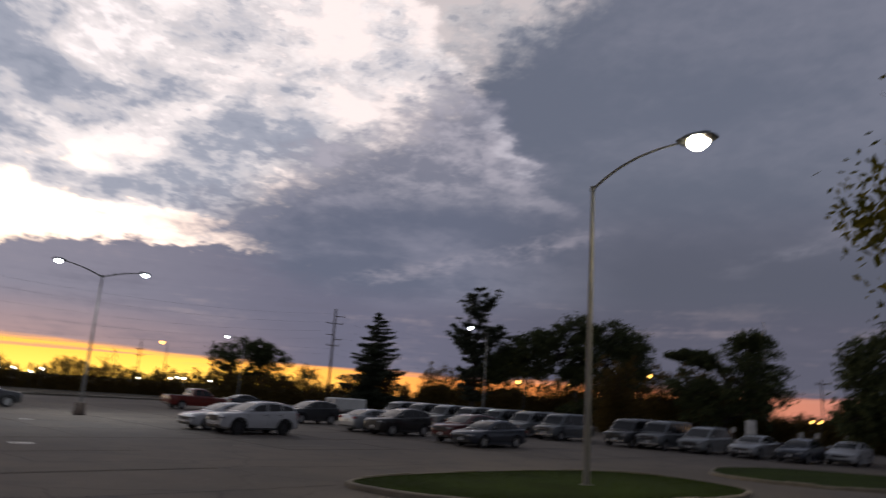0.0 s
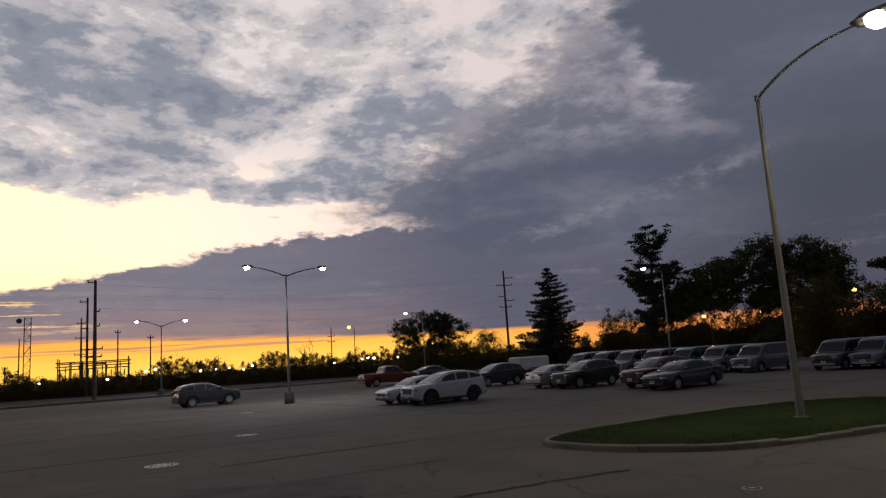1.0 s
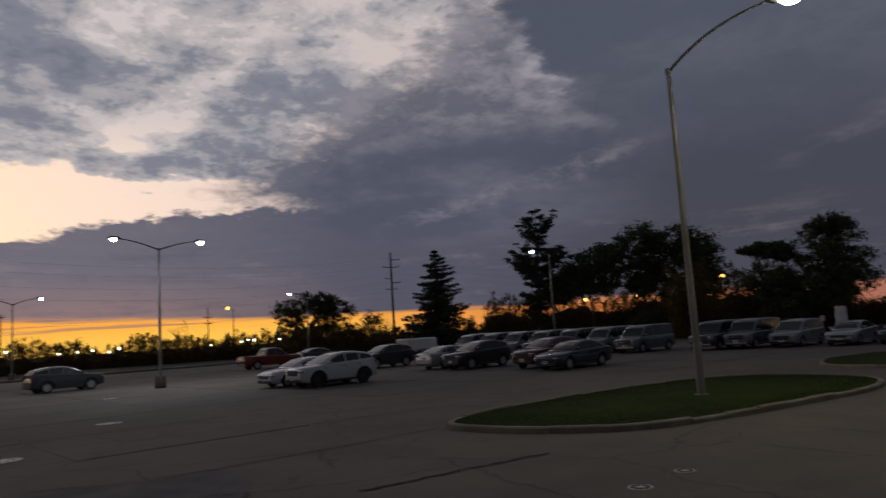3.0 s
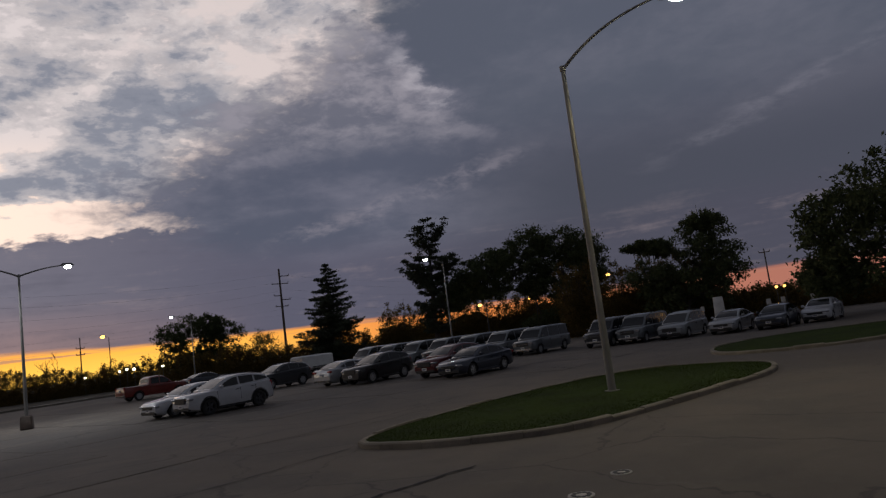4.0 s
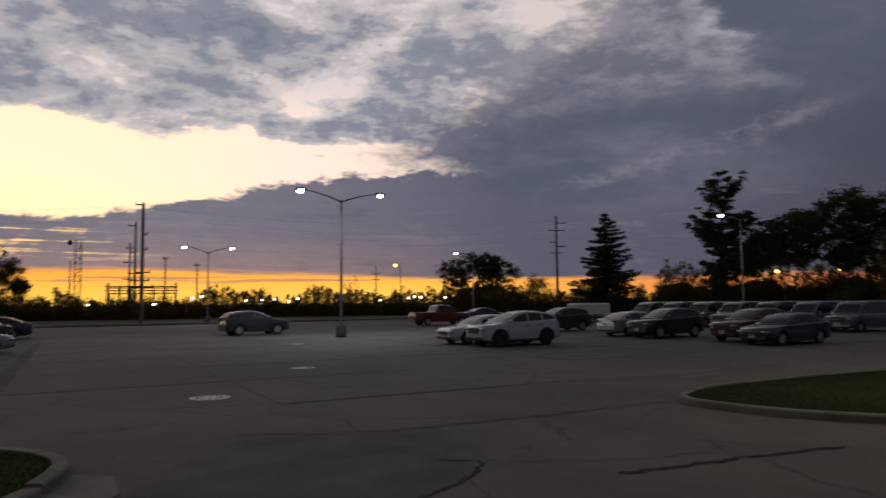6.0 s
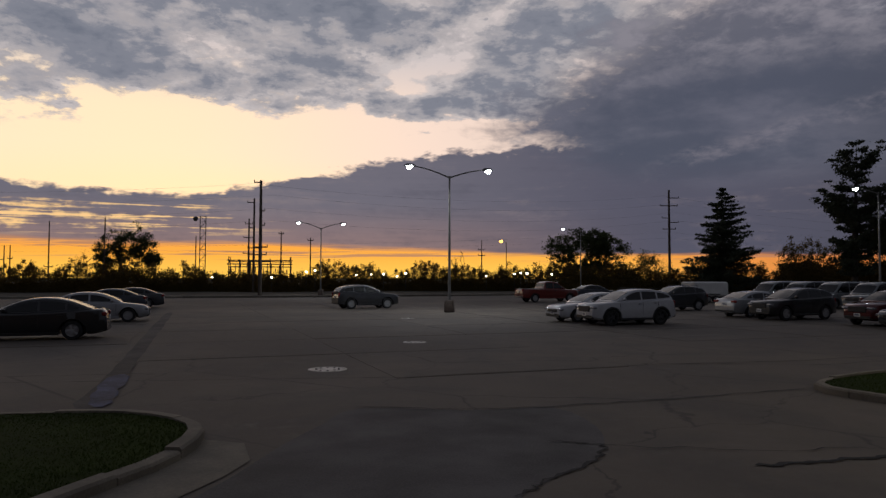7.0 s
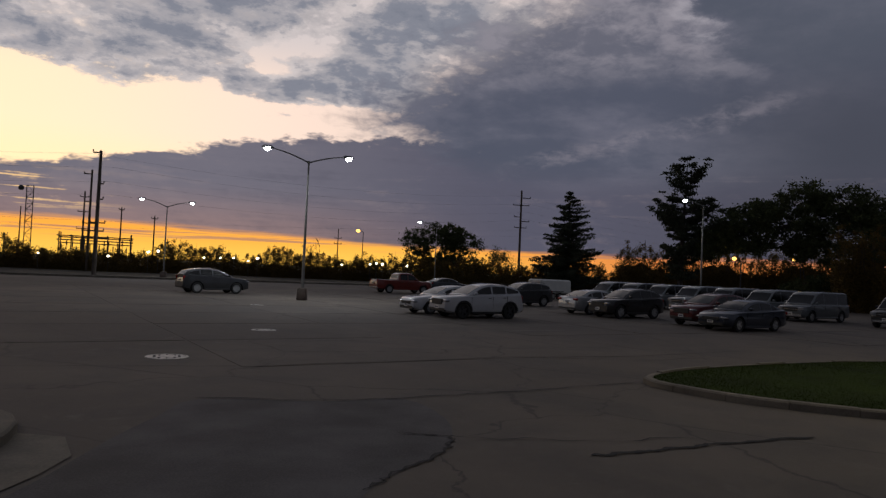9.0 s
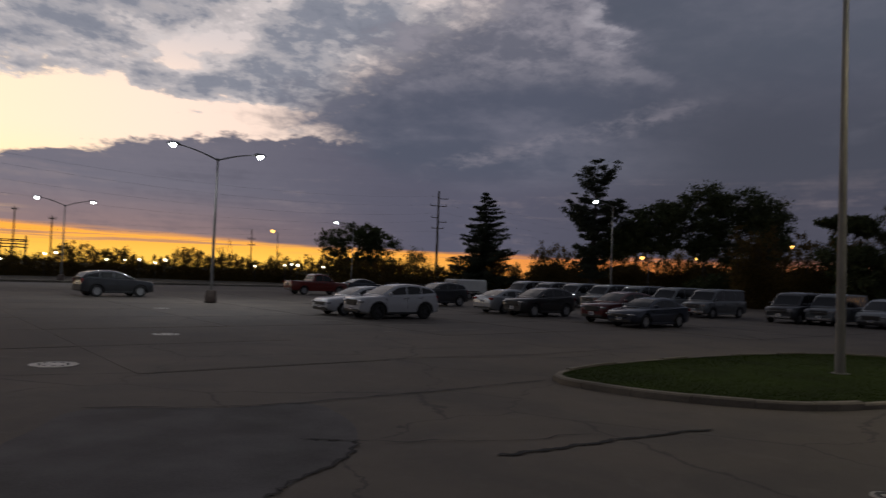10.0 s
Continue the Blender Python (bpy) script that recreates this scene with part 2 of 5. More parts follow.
def paving_material():
    """Old grey-brown paving: stains, tyre-worn lanes, fine grit."""
    m = bpy.data.materials.new("worn_paving")
    m.use_nodes = True
    tree = m.node_tree
    b = tree.nodes["Principled BSDF"]
    coord = tree.nodes.new("ShaderNodeTexCoord").outputs["Object"]
    huge, big = noise_at(tree, coord, 0.09, 5.0, 0.55, 0.4), noise_at(tree, coord, 0.45, 6.0, 0.6, 0.5, 2.0)
    grit, mid = noise_at(tree, coord, 55.0, 3.0, 0.7, 0.0, 5.0), noise_at(tree, coord, 3.5, 6.0, 0.65, 0.2, 7.0)
    hue = mix(tree, smooth(huge, 0.36, 0.62), (0.118, 0.098, 0.080), (0.182, 0.152, 0.121))
    hue = mix(tree, smooth(big, 0.42, 0.66) * 0.5, hue, (0.085, 0.079, 0.074))
    hue = mix(tree, smooth(mid, 0.5, 0.75) * 0.4, hue, (0.21, 0.19, 0.165))
    bent = tree.nodes.new("ShaderNodeVectorMath")
    bent.operation = "ADD"
    sway = noise_at(tree, coord, 0.9, 5.0, 0.6, 0.0, 3.0) * 1.6
    tree.links.new(coord, bent.inputs[0])
    tree.links.new(vec(tree, sway, sway * -0.7, 0.0), bent.inputs[1])
    cells = tree.nodes.new("ShaderNodeTexVoronoi")
    cells.feature = "DISTANCE_TO_EDGE"
    cells.inputs["Scale"].default_value = 0.21
    tree.links.new(bent.outputs[0], cells.inputs["Vector"])
    web = smooth(N(tree, cells.outputs["Distance"]), 0.0075, 0.0015) * smooth(huge, 0.36, 0.50)
    hue = mix(tree, web * 0.6, hue, (0.035, 0.032, 0.03))
    scuff = smooth(noise_at(tree, coord, 1.3, 8.0, 0.7, 1.2, 11.0), 0.56, 0.70)
    hue = mix(tree, scuff * 0.5, hue, (0.23, 0.205, 0.175))
    hue = mix(tree, smooth(grit, 0.45, 0.75) * 0.45, hue, (0.24, 0.22, 0.20))
    hue = mix(tree, smooth(grit, 0.45, 0.25) * 0.4, hue, (0.055, 0.05, 0.047))
    info = tree.nodes.new("ShaderNodeObjectInfo")
    hue = mix(tree, N(tree, info.outputs["Random"]) * 0.32, hue, (0.075, 0.068, 0.062))
    tree.links.new(hue, b.inputs["Base Color"])
    tree.links.new((mid * 0.3 + 0.64).sock, b.inputs["Roughness"])
    b.inputs["Specular IOR Level"].default_value = 0.32
    node = tree.nodes.new("ShaderNodeBump")
    node.inputs["Strength"].default_value, node.inputs["Distance"].default_value = 0.5, 0.012
    tree.links.new((grit * 0.6 + mid * 0.8).sock, node.inputs["Height"])
    tree.links.new(node.outputs[0], b.inputs["Normal"])
    return m


PAVING = paving_material()
PATCH = material("bluish_asphalt", (0.098, 0.093, 0.094), 0.8, 0, 0.3, 0.8, 40.0, 0.3, spec=0.3)
STAIN = material("dark_worn_strip", (0.082, 0.076, 0.072), 0.85, 0, 0.3, 0.6, 14.0, 0.2, spec=0.3)
TAR = material("tar_seam", (0.022, 0.021, 0.021), 0.75, 0, 0.2, 2.0, 30.0, 0.3, spec=0.3)
KERB = material("kerb_concrete", (0.215, 0.19, 0.15), 0.85, 0, 0.22, 1.4, 35.0, 0.5, vary=0.35)
SOIL = material("lawn_soil", (0.030, 0.046, 0.008), 0.95, 0, 0.22, 0.6, 45.0, 0.25, spec=0.1)
PALEPATH = material("pale_far_path", (0.30, 0.27, 0.23), 0.9, 0, 0.15, 0.3, 6.0)
DRYGRASS = material("dry_verge_grass", (0.050, 0.040, 0.024), 0.95, 0, 0.35, 0.3, 6.0, 0.4)
UNSEENWALL = material("plain_dark_wall", (0.16, 0.12, 0.10), 0.85, 0, 0.15, 0.5, 12.0, 0.2)
FIELD = material("far_field", (0.06, 0.065, 0.03), 0.95, 0, 0.3, 0.05, 2.0)
GRASS = leaf_material("grass_blades", (0.026, 0.042, 0.006), (0.037, 0.055, 0.009), 0.35)
BARK = material("bark", (0.06, 0.05, 0.042), 0.9, 0, 0.3, 2.0, 14.0, 0.5)
TIMBER = material("weathered_pole_timber", (0.10, 0.08, 0.065), 0.9, 0, 0.25, 1.0, 12.0, 0.3)
STEEL = material("galvanised_pole_steel", (0.205, 0.20, 0.19), 0.62, 0.25, 0.12, 0.8, 18.0)
DARKSTEEL = material("dark_steel", (0.10, 0.10, 0.10), 0.6, 0.5, 0.15, 1.0, 15.0)
CONCRETE = material("dark_footing_concrete", (0.085, 0.062, 0.05), 0.9, 0, 0.25, 2.5, 30.0, 0.4)
IRON = material("pale_worn_iron", (0.52, 0.50, 0.46), 0.5, 0.3, 0.2, 4.0, 40.0, 0.3)
LEAF = leaf_material("summer_leaves", (0.050, 0.064, 0.030), (0.110, 0.128, 0.055))
# the lamp's yellow light is put into this leaf colour
LEAFWARM = leaf_material("lamp_yellowed_leaves", (0.07, 0.075, 0.012), (0.20, 0.17, 0.025), 0.4)
NEEDLE = leaf_material("conifer_needles", (0.040, 0.048, 0.034), (0.080, 0.095, 0.058), 0.15)
SCRUB = leaf_material("scrub_leaves", (0.08, 0.062, 0.022), (0.21, 0.145, 0.048), 0.6)
TYRE = material("tyre_rubber", (0.018, 0.018, 0.019), 0.85, 0, 0.2, 4.0, 30.0)
RIM = material("alloy_rim", (0.36, 0.36, 0.37), 0.4, 0.25, 0.08, 5.0, 30.0)
DARKRIM = material("dark_alloy_rim", (0.06, 0.06, 0.065), 0.4, 0.7, 0.1, 5.0, 30.0)
GLASS = material("tinted_car_glass", (0.006, 0.007, 0.008), 0.17, 0, 0.05, 2.0, 9.0, spec=0.5)
TRIM = material("black_plastic_trim", (0.02, 0.02, 0.021), 0.6, 0, 0.15, 4.0, 40.0)
CHROME = material("chrome", (0.62, 0.62, 0.63), 0.22, 1.0, 0.04, 3.0, 20.0)
LAMPGLASS = material("headlamp_lens", (0.30, 0.31, 0.33), 0.22, 0.5, 0.06, 6.0, 30.0, coat=0.6)
TAILRED = material("tail_lamp_red", (0.25, 0.012, 0.010), 0.25, 0, 0.1, 6.0, 30.0, coat=0.6)
PLATE = material("plate_white", (0.7, 0.7, 0.68), 0.5, 0, 0.05, 6.0, 30.0)
PLATEBAR = material("plate_bar_blue", (0.05, 0.06, 0.14), 0.5, 0, 0.05, 6.0, 30.0)
WHITE = paint("white_paint", (0.46, 0.47, 0.50))
SILVER = paint("silver_paint", (0.33, 0.34, 0.36), 0.4)
VANGREY = paint("van_silver_grey_paint", (0.112, 0.125, 0.135), 0.3)
VANWHITE = paint("van_off_white_paint", (0.18, 0.195, 0.205))
BLACK = paint("black_paint", (0.012, 0.012, 0.014))
NAVY = paint("navy_paint", (0.022, 0.028, 0.045), 0.3)
SLATE = paint("slate_grey_paint", (0.036, 0.038, 0.043), 0.3)
RED = paint("red_paint", (0.15, 0.016, 0.011))
MAROON = paint("maroon_paint", (0.085, 0.012, 0.014), 0.2)
BOXWHITE = material("trailer_white_sheet", (0.58, 0.58, 0.57), 0.5, 0, 0.08, 1.0, 15.0)
STONEWHITE = material("whitewashed_slab", (0.55, 0.54, 0.52), 0.8, 0, 0.1, 2.0, 30.0, 0.2)
COOL = glowing("cool_white_lamp", (0.86, 0.95, 1.0), 22.0)
WARMLAMP = glowing("warm_white_lamp", (1.0, 0.93, 0.66), 60.0)
AMBER = glowing("amber_lamp", (1.0, 0.50, 0.10), 3.2)
FAR = glowing("distant_yard_lamp", (1.0, 0.90, 0.70), 5.0)
BLUE = material("faded_blue_marking", (0.055, 0.062, 0.12), 0.8, 0, 0.5, 1.4, 18.0)
LINE = material("faded_stall_line", (0.24, 0.22, 0.19), 0.8, 0, 0.4, 1.1, 22.0)


# ---------------------------------------------------------------- mesh helpers
def raw(name, verts, faces, mat, smooth_angle=None):
    me = bpy.data.meshes.new(name)
    me.from_pydata([tuple(v) for v in verts], [], faces)
    me.update()
    if mat:
        me.materials.append(mat)
    if smooth_angle is not None:
        me.polygons.foreach_set("use_smooth", [True] * len(me.polygons))
        me.set_sharp_from_angle(angle=radians(smooth_angle))
    return me


def piece(name, me, parent=None, label=""):
    ob = new(name, me)
    ob.parent = parent
    return tagged(ob, label)


def empty(name, m):
    ob = new(name)
    ob.matrix_world = m
    ob.matrix_basis = m
    return ob


class Shape:
    """Gathers vertices and faces of one part."""

    def __init__(self):
        self.v, self.f = [], []

    def add(self, verts, faces):
        k = len(self.v)
        self.v.extend(tuple(p) for p in verts)
        self.f.extend(tuple(i + k for i in face) for face in faces)
        return self

    def box(self, c, size, bevel=0.0, taper=1.0):
        """A box with chamfered upright edges and rims."""
        hx, hy, hz = size[0] / 2, size[1] / 2, size[2] / 2
        b = min(bevel, hx * 0.9, hy * 0.9, hz * 0.9)
        rings = [(-hz, b, 1.0), (-hz + b, 0.0, 1.0), (hz - b, 0.0, taper), (hz, b, taper)] if b else [(-hz, 0.0, 1.0), (hz, 0.0, taper)]
        verts, faces, n = [], [], 8 if b else 4
        for z, inset, k in rings:
            ax, ay = (hx - inset) * k, (hy - inset) * k
            if b:
                ring = [(-ax + b, -ay), (ax - b, -ay), (ax, -ay + b), (ax, ay - b), (ax - b, ay), (-ax + b, ay), (-ax, ay - b), (-ax, -ay + b)]
            else:
                ring = [(-ax, -ay), (ax, -ay), (ax, ay), (-ax, ay)]
            verts += [(c[0] + px, c[1] + py, c[2] + z) for px, py in ring]
        for r in range(len(rings) - 1):
            for i in range(n):
                j = (i + 1) % n
                faces.append((r * n + i, r * n + j, (r + 1) * n + j, (r + 1) * n + i))
        faces.append(tuple(range(n))[::-1])
        faces.append(tuple((len(rings) - 1) * n + i for i in range(n)))
        return self.add(verts, faces)

    def tube(self, points, radii, n=8):
        pts = [Vector(p) for p in points]
        verts, faces = [], []
        side = None
        for i, p in enumerate(pts):
            d = (pts[min(i + 1, len(pts) - 1)] - pts[max(i - 1, 0)]).normalized()
            if side is None:
                side = d.orthogonal().normalized()
            side = (side - d * side.dot(d)).normalized()
            other = d.cross(side)
            r = radii[i] if isinstance(radii, (list, tuple)) else radii
            verts += [p + (side * math.cos(a) + other * math.sin(a)) * r for a in (2 * math.pi * k / n for k in range(n))]
        for i in range(len(pts) - 1):
            for k in range(n):
                j = (k + 1) % n
                faces.append((i * n + k, i * n + j, (i + 1) * n + j, (i + 1) * n + k))
        faces.append(tuple(range(n))[::-1])
        faces.append(tuple((len(pts) - 1) * n + k for k in range(n)))
        return self.add(verts, faces)

    def lathe(self, profile, n=20, axis="z", centre=(0, 0, 0), caps=True):
        """Turns (radius, height) round an axis."""
        verts, faces = [], []
        for r, h in profile:
            for k in range(n):
                a = 2 * math.pi * k / n
                p = (r * math.cos(a), r * math.sin(a), h) if axis == "z" else (r * math.cos(a), h, r * math.sin(a))
                verts.append((p[0] + centre[0], p[1] + centre[1], p[2] + centre[2]))
        m = len(profile)
        for i in range(m - 1):
            for k in range(n):
                j = (k + 1) % n
                faces.append((i * n + k, i * n + j, (i + 1) * n + j, (i + 1) * n + k))
        if caps and profile[0][0] > 0:
            faces.append(tuple(range(n))[::-1])
        if caps and profile[-1][0] > 0:
            faces.append(tuple((m - 1) * n + k for k in range(n)))
        return self.add(verts, faces)

    def mesh(self, name, mat, angle=40):
        return raw(name, self.v, self.f, mat, angle)


def lerp_at(table, s):
    if s <= table[0][0]:
        return table[0][1]
    for (a, va), (b, vb) in zip(table, table[1:]):
        if s <= b:
            return va + (vb - va) * (s - a) / (b - a)
    return table[-1][1]


def closed_curve(points, per=8):
    """A smooth closed line through a few points."""
    out, n = [], len(points)
    for i in range(n):
        p0, p1, p2, p3 = (Vector(points[(i + k - 1) % n]) for k in range(4))
        for j in range(per):
            t = j / per
            out.append(0.5 * ((2 * p1) + (p2 - p0) * t + (2 * p0 - 5 * p1 + 4 * p2 - p3) * t * t + (3 * p1 - p0 - 3 * p2 + p3) * t ** 3))
    return out


# the car park's own axes: ALONG the stalls, ACROSS from stall to stall
ALONG, ACROSS = Vector((0.875, 0.484, 0)), Vector((-0.484, 0.875, 0))
STALL = 28.9


# ---------------------------------------------------------------- ground
def sheet_between(name, outline, z, mat, kind="structure", label=""):
    me = raw(name, [(p[0], p[1], z) for p in outline], [tuple(range(len(outline)))], mat)
    return tagged(new(name, me), label, kind=kind)


sheet_between("ground", [(-2500, -2500), (2500, -2500), (2500, 2500), (-2500, 2500)], -0.06, FIELD, label="dark flat field out to the horizon")
FAR_EDGE = [(-120, 36), (-49, 66.5), (-23.4, 77), (1.4, 92), (40, 112), (110, 150)]
sheet_between("car_park", [(-120, -60), (120, -60), (110, 150), (40, 112), (1.4, 92), (-23.4, 77), (-49, 66.5), (-120, 36)], 0.0, PAVING, label="worn grey-brown paved car park with cracks and stains")


def kerb_run(outline, closed, width, height, parent, length=1.1, jitter=0.022, seed=1):
    """Kerb stones laid end to end along a line, each a little askew."""
    rng = random.Random(seed)
    pts = [Vector((p[0], p[1], 0)) for p in outline]
    if closed:
        pts.append(pts[0])
    dist = [0.0]
    for a, b in zip(pts, pts[1:]):
        dist.append(dist[-1] + (b - a).length)

    def at(d):
        for i in range(len(pts) - 1):
            if d <= dist[i + 1]:
                return pts[i].lerp(pts[i + 1], (d - dist[i]) / max(1e-6, dist[i + 1] - dist[i]))
        return pts[-1]

    n = max(1, round(dist[-1] / length))
    for i in range(n):
        a, b = at(dist[-1] * i / n + 0.008), at(dist[-1] * (i + 1) / n - 0.008)
        mid = at(dist[-1] * (i + 0.5) / n)
        shape, verts = Shape(), []
        h = height + rng.uniform(-jitter, jitter)
        for p, q0, q1 in ((a, a, mid), (mid, a, b), (b, mid, b)):
            d = (q1 - q0).normalized()
            side = Vector((-d.y, d.x, 0))
            for off, z in ((0.0, -0.05), (0.0, h - 0.03), (0.03, h), (width - 0.02, h + 0.005), (width, -0.05)):
                v = p + side * off
                verts.append((v.x, v.y, z))
        faces = []
        for r in range(2):
            for k in range(5):
                j = (k + 1) % 5
                faces.append((r * 5 + k, (r + 1) * 5 + k, (r + 1) * 5 + j, r * 5 + j))
        faces += [(0, 1, 2, 3, 4), (14, 13, 12, 11, 10)]
        shape.add(verts, faces)
        piece("kerb_stone", shape.mesh("kerb_stone", KERB, 30), parent)


def grass_tufts(outline, count, parent_label, seed, height=(0.012, 0.034)):
    rng = random.Random(seed)
    xs, ys = [p[0] for p in outline], [p[1] for p in outline]

    def within(x, y):
        hit = False
        for (x1, y1), (x2, y2) in zip(((p[0], p[1]) for p in outline), ((p[0], p[1]) for p in outline[1:] + outline[:1])):
            if (y1 > y) != (y2 > y) and x < (x2 - x1) * (y - y1) / (y2 - y1) + x1:
                hit = not hit
        return hit

    verts, faces = [], []
    while len(faces) < count:
        x, y = rng.uniform(min(xs), max(xs)), rng.uniform(min(ys), max(ys))
        if not within(x, y):
            continue
        a, h, w = rng.uniform(0, 6.283), rng.uniform(*height), rng.uniform(0.004, 0.010)
        lean = (rng.uniform(-0.03, 0.03), rng.uniform(-0.03, 0.03))
        k = len(verts)
        verts += [(x - w * math.cos(a), y - w * math.sin(a), 0.10), (x + w * math.cos(a), y + w * math.sin(a), 0.10), (x + lean[0], y + lean[1], 0.11 + h)]
        faces.append((k, k + 1, k + 2))
    return tagged(new("grass", raw("grass", verts, faces, GRASS)), parent_label, "grass", kind="stuff")


def island(points, label, tufts, seed, inset=0.16):
    outline = [(p[0], p[1]) for p in closed_curve(points)]
    root = tagged(empty("traffic_island", Matrix.Identity(4)), label, "traffic island", kind="structure")
    c = Vector((sum(p[0] for p in outline) / len(outline), sum(p[1] for p in outline) / len(outline)))
    inner = []
    for p in outline:
        d = Vector(p) - c
        inner.append(tuple(c + d * (1 - inset / d.length)))
    n = len(outline)
    verts = [(x, y, 0.105) for x, y in inner] + [(c[0] + (x - c[0]) * 0.55, c[1] + (y - c[1]) * 0.55, 0.118) for x, y in inner] + [(c[0], c[1], 0.12)]
    faces = [(i, (i + 1) % n, n + (i + 1) % n, n + i) for i in range(n)] + [(n + i, n + (i + 1) % n, 2 * n) for i in range(n)]
    piece("lawn", raw("lawn", verts, faces, SOIL, 60), root)
    kerb_run(outline, True, inset + 0.02, 0.13, root, seed=seed)
    grass_tufts(inner, tufts, "short mown grass on the kerbed island", seed)
    return root


island([(11.4, 19.4), (11.9, 18.0), (13.2, 16.8), (15.2, 16.1), (18.0, 16.7), (20.6, 17.6), (23.4, 18.7), (25.3, 20.4), (25.5, 22.4), (24.4, 24.4), (22.4, 25.2), (19.4, 24.5), (16.2, 23.1), (12.9, 21.1)],
       "kerbed grass island around the lamp post", 60000, 5)
island([(28.5, 26.4), (29.0, 24.2), (31.0, 22.6), (35.0, 21.4), (40.0, 20.5), (45.0, 21.5), (46.5, 24.5), (44.0, 27.2), (40.5, 28.6), (36.5, 30.4), (31.5, 29.5)],
       "second kerbed grass island beside the lane", 14000, 9)
island([(1.62, 13.5), (0.9, 14.3), (-0.4, 14.65), (-2.4, 14.15), (-4.5, 13.7), (-7.0, 12.6), (-9.0, 10.0), (-8.5, 7.0), (-5.5, 5.4), (-2.0, 5.6), (0.3, 7.1), (1.5, 9.75), (1.75, 11.05), (1.9, 12.25)],
       "kerbed grass island with a rounded corner", 90000, 12, 0.2)

# concrete pan in the gutter by the rounded corner
pan = Shape()
pan_pts = [(1.5, 13.45), (2.28, 13.3), (2.72, 12.5), (2.72, 11.8), (2.55, 10.6), (2.1, 9.0), (1.2, 7.2), (0.5, 7.4), (1.12, 9.8), (1.4, 11.1), (1.55, 12.3)]
pan.add([(x, y, 0.012) for x, y in pan_pts], [tuple(range(len(pan_pts)))[::-1]])
tagged(new("gutter_pan", pan.mesh("gutter_pan", KERB)), "pale concrete gutter pan beside the kerb", kind="structure")

sheet_between("asphalt_apron", [tuple(p) for p in closed_curve([(2.8, 13.3), (2.9, 14.6), (3.1, 15.95), (5.0, 16.1), (6.3, 16.55), (6.9, 15.2), (6.95, 14.0), (6.75, 13.1), (6.1, 12.0), (5.8, 11.0), (5.0, 8.0), (3.0, 4.0), (1.5, 5.5), (2.2, 8.5), (2.75, 11.0)], 3)], 0.004, PATCH, label="dark bluish asphalt apron beside the paving")
verge = [(-120, 36.5), (-49, 67), (-23.4, 77.5), (1.4, 92.5), (40, 112.5), (110, 150.5), (300, 260), (300, 500), (-400, 500), (-400, 36.5)]
sheet_between("verge", verge, 0.05, DRYGRASS, label="dark rough grass beyond the car park")
sheet_between("pavement", [(-120, 37.6), (-49, 68.2), (-23.4, 78.7), (1.4, 93.8), (40, 113.8), (40, 115.6), (1.4, 95.6), (-23.4, 80.4), (-49, 69.8), (-120, 39.2)], 0.16, PALEPATH, label="pale narrow path along the far edge")
# plain unseen wall added behind, closing the place and dimming reflections and foreground
wall = Shape().box((8, -9.0, 3.6), (90, 0.4, 7.6), 0.05)
tagged(new("unseen_wall_south", wall.mesh("unseen_wall_south", UNSEENWALL)), "plain dark wall added out of view to dim reflections", kind="structure")
far_kerb = empty("far_kerb", Matrix.Identity(4))
tagged(far_kerb, "long low concrete kerb at the far edge", "kerb", kind="structure")
kerb_run(FAR_EDGE, False, 0.35, 0.22, far_kerb, 6.0, 0.02, 3)


# ---------------------------------------------------------------- lamp posts
def lamp_head(root, tip, way, mat, size):
    """Drop-lens head at the end of an arm."""
    m = Matrix.Translation(tip) @ Vector(way).to_track_quat("X", "Z").to_matrix().to_4x4()
    s = Shape()
    s.box((0.12, 0, 0.05), (0.72 * size, 0.34 * size, 0.16 * size), 0.06 * size, 0.8)
    head = piece("lamp_head", s.mesh("lamp_head", DARKSTEEL), root)
    head.matrix_basis = m
    g = Shape().lathe([(0.001, -0.17 * size), (0.10 * size, -0.155 * size), (0.17 * size, -0.09 * size), (0.20 * size, 0.0), (0.19 * size, 0.03 * size), (0.001, 0.035 * size)], 16, centre=(0.16, 0, -0.03))
    lens = piece("lens", g.mesh("lens", mat, 60), head, "glowing lamp lens")
    return tip


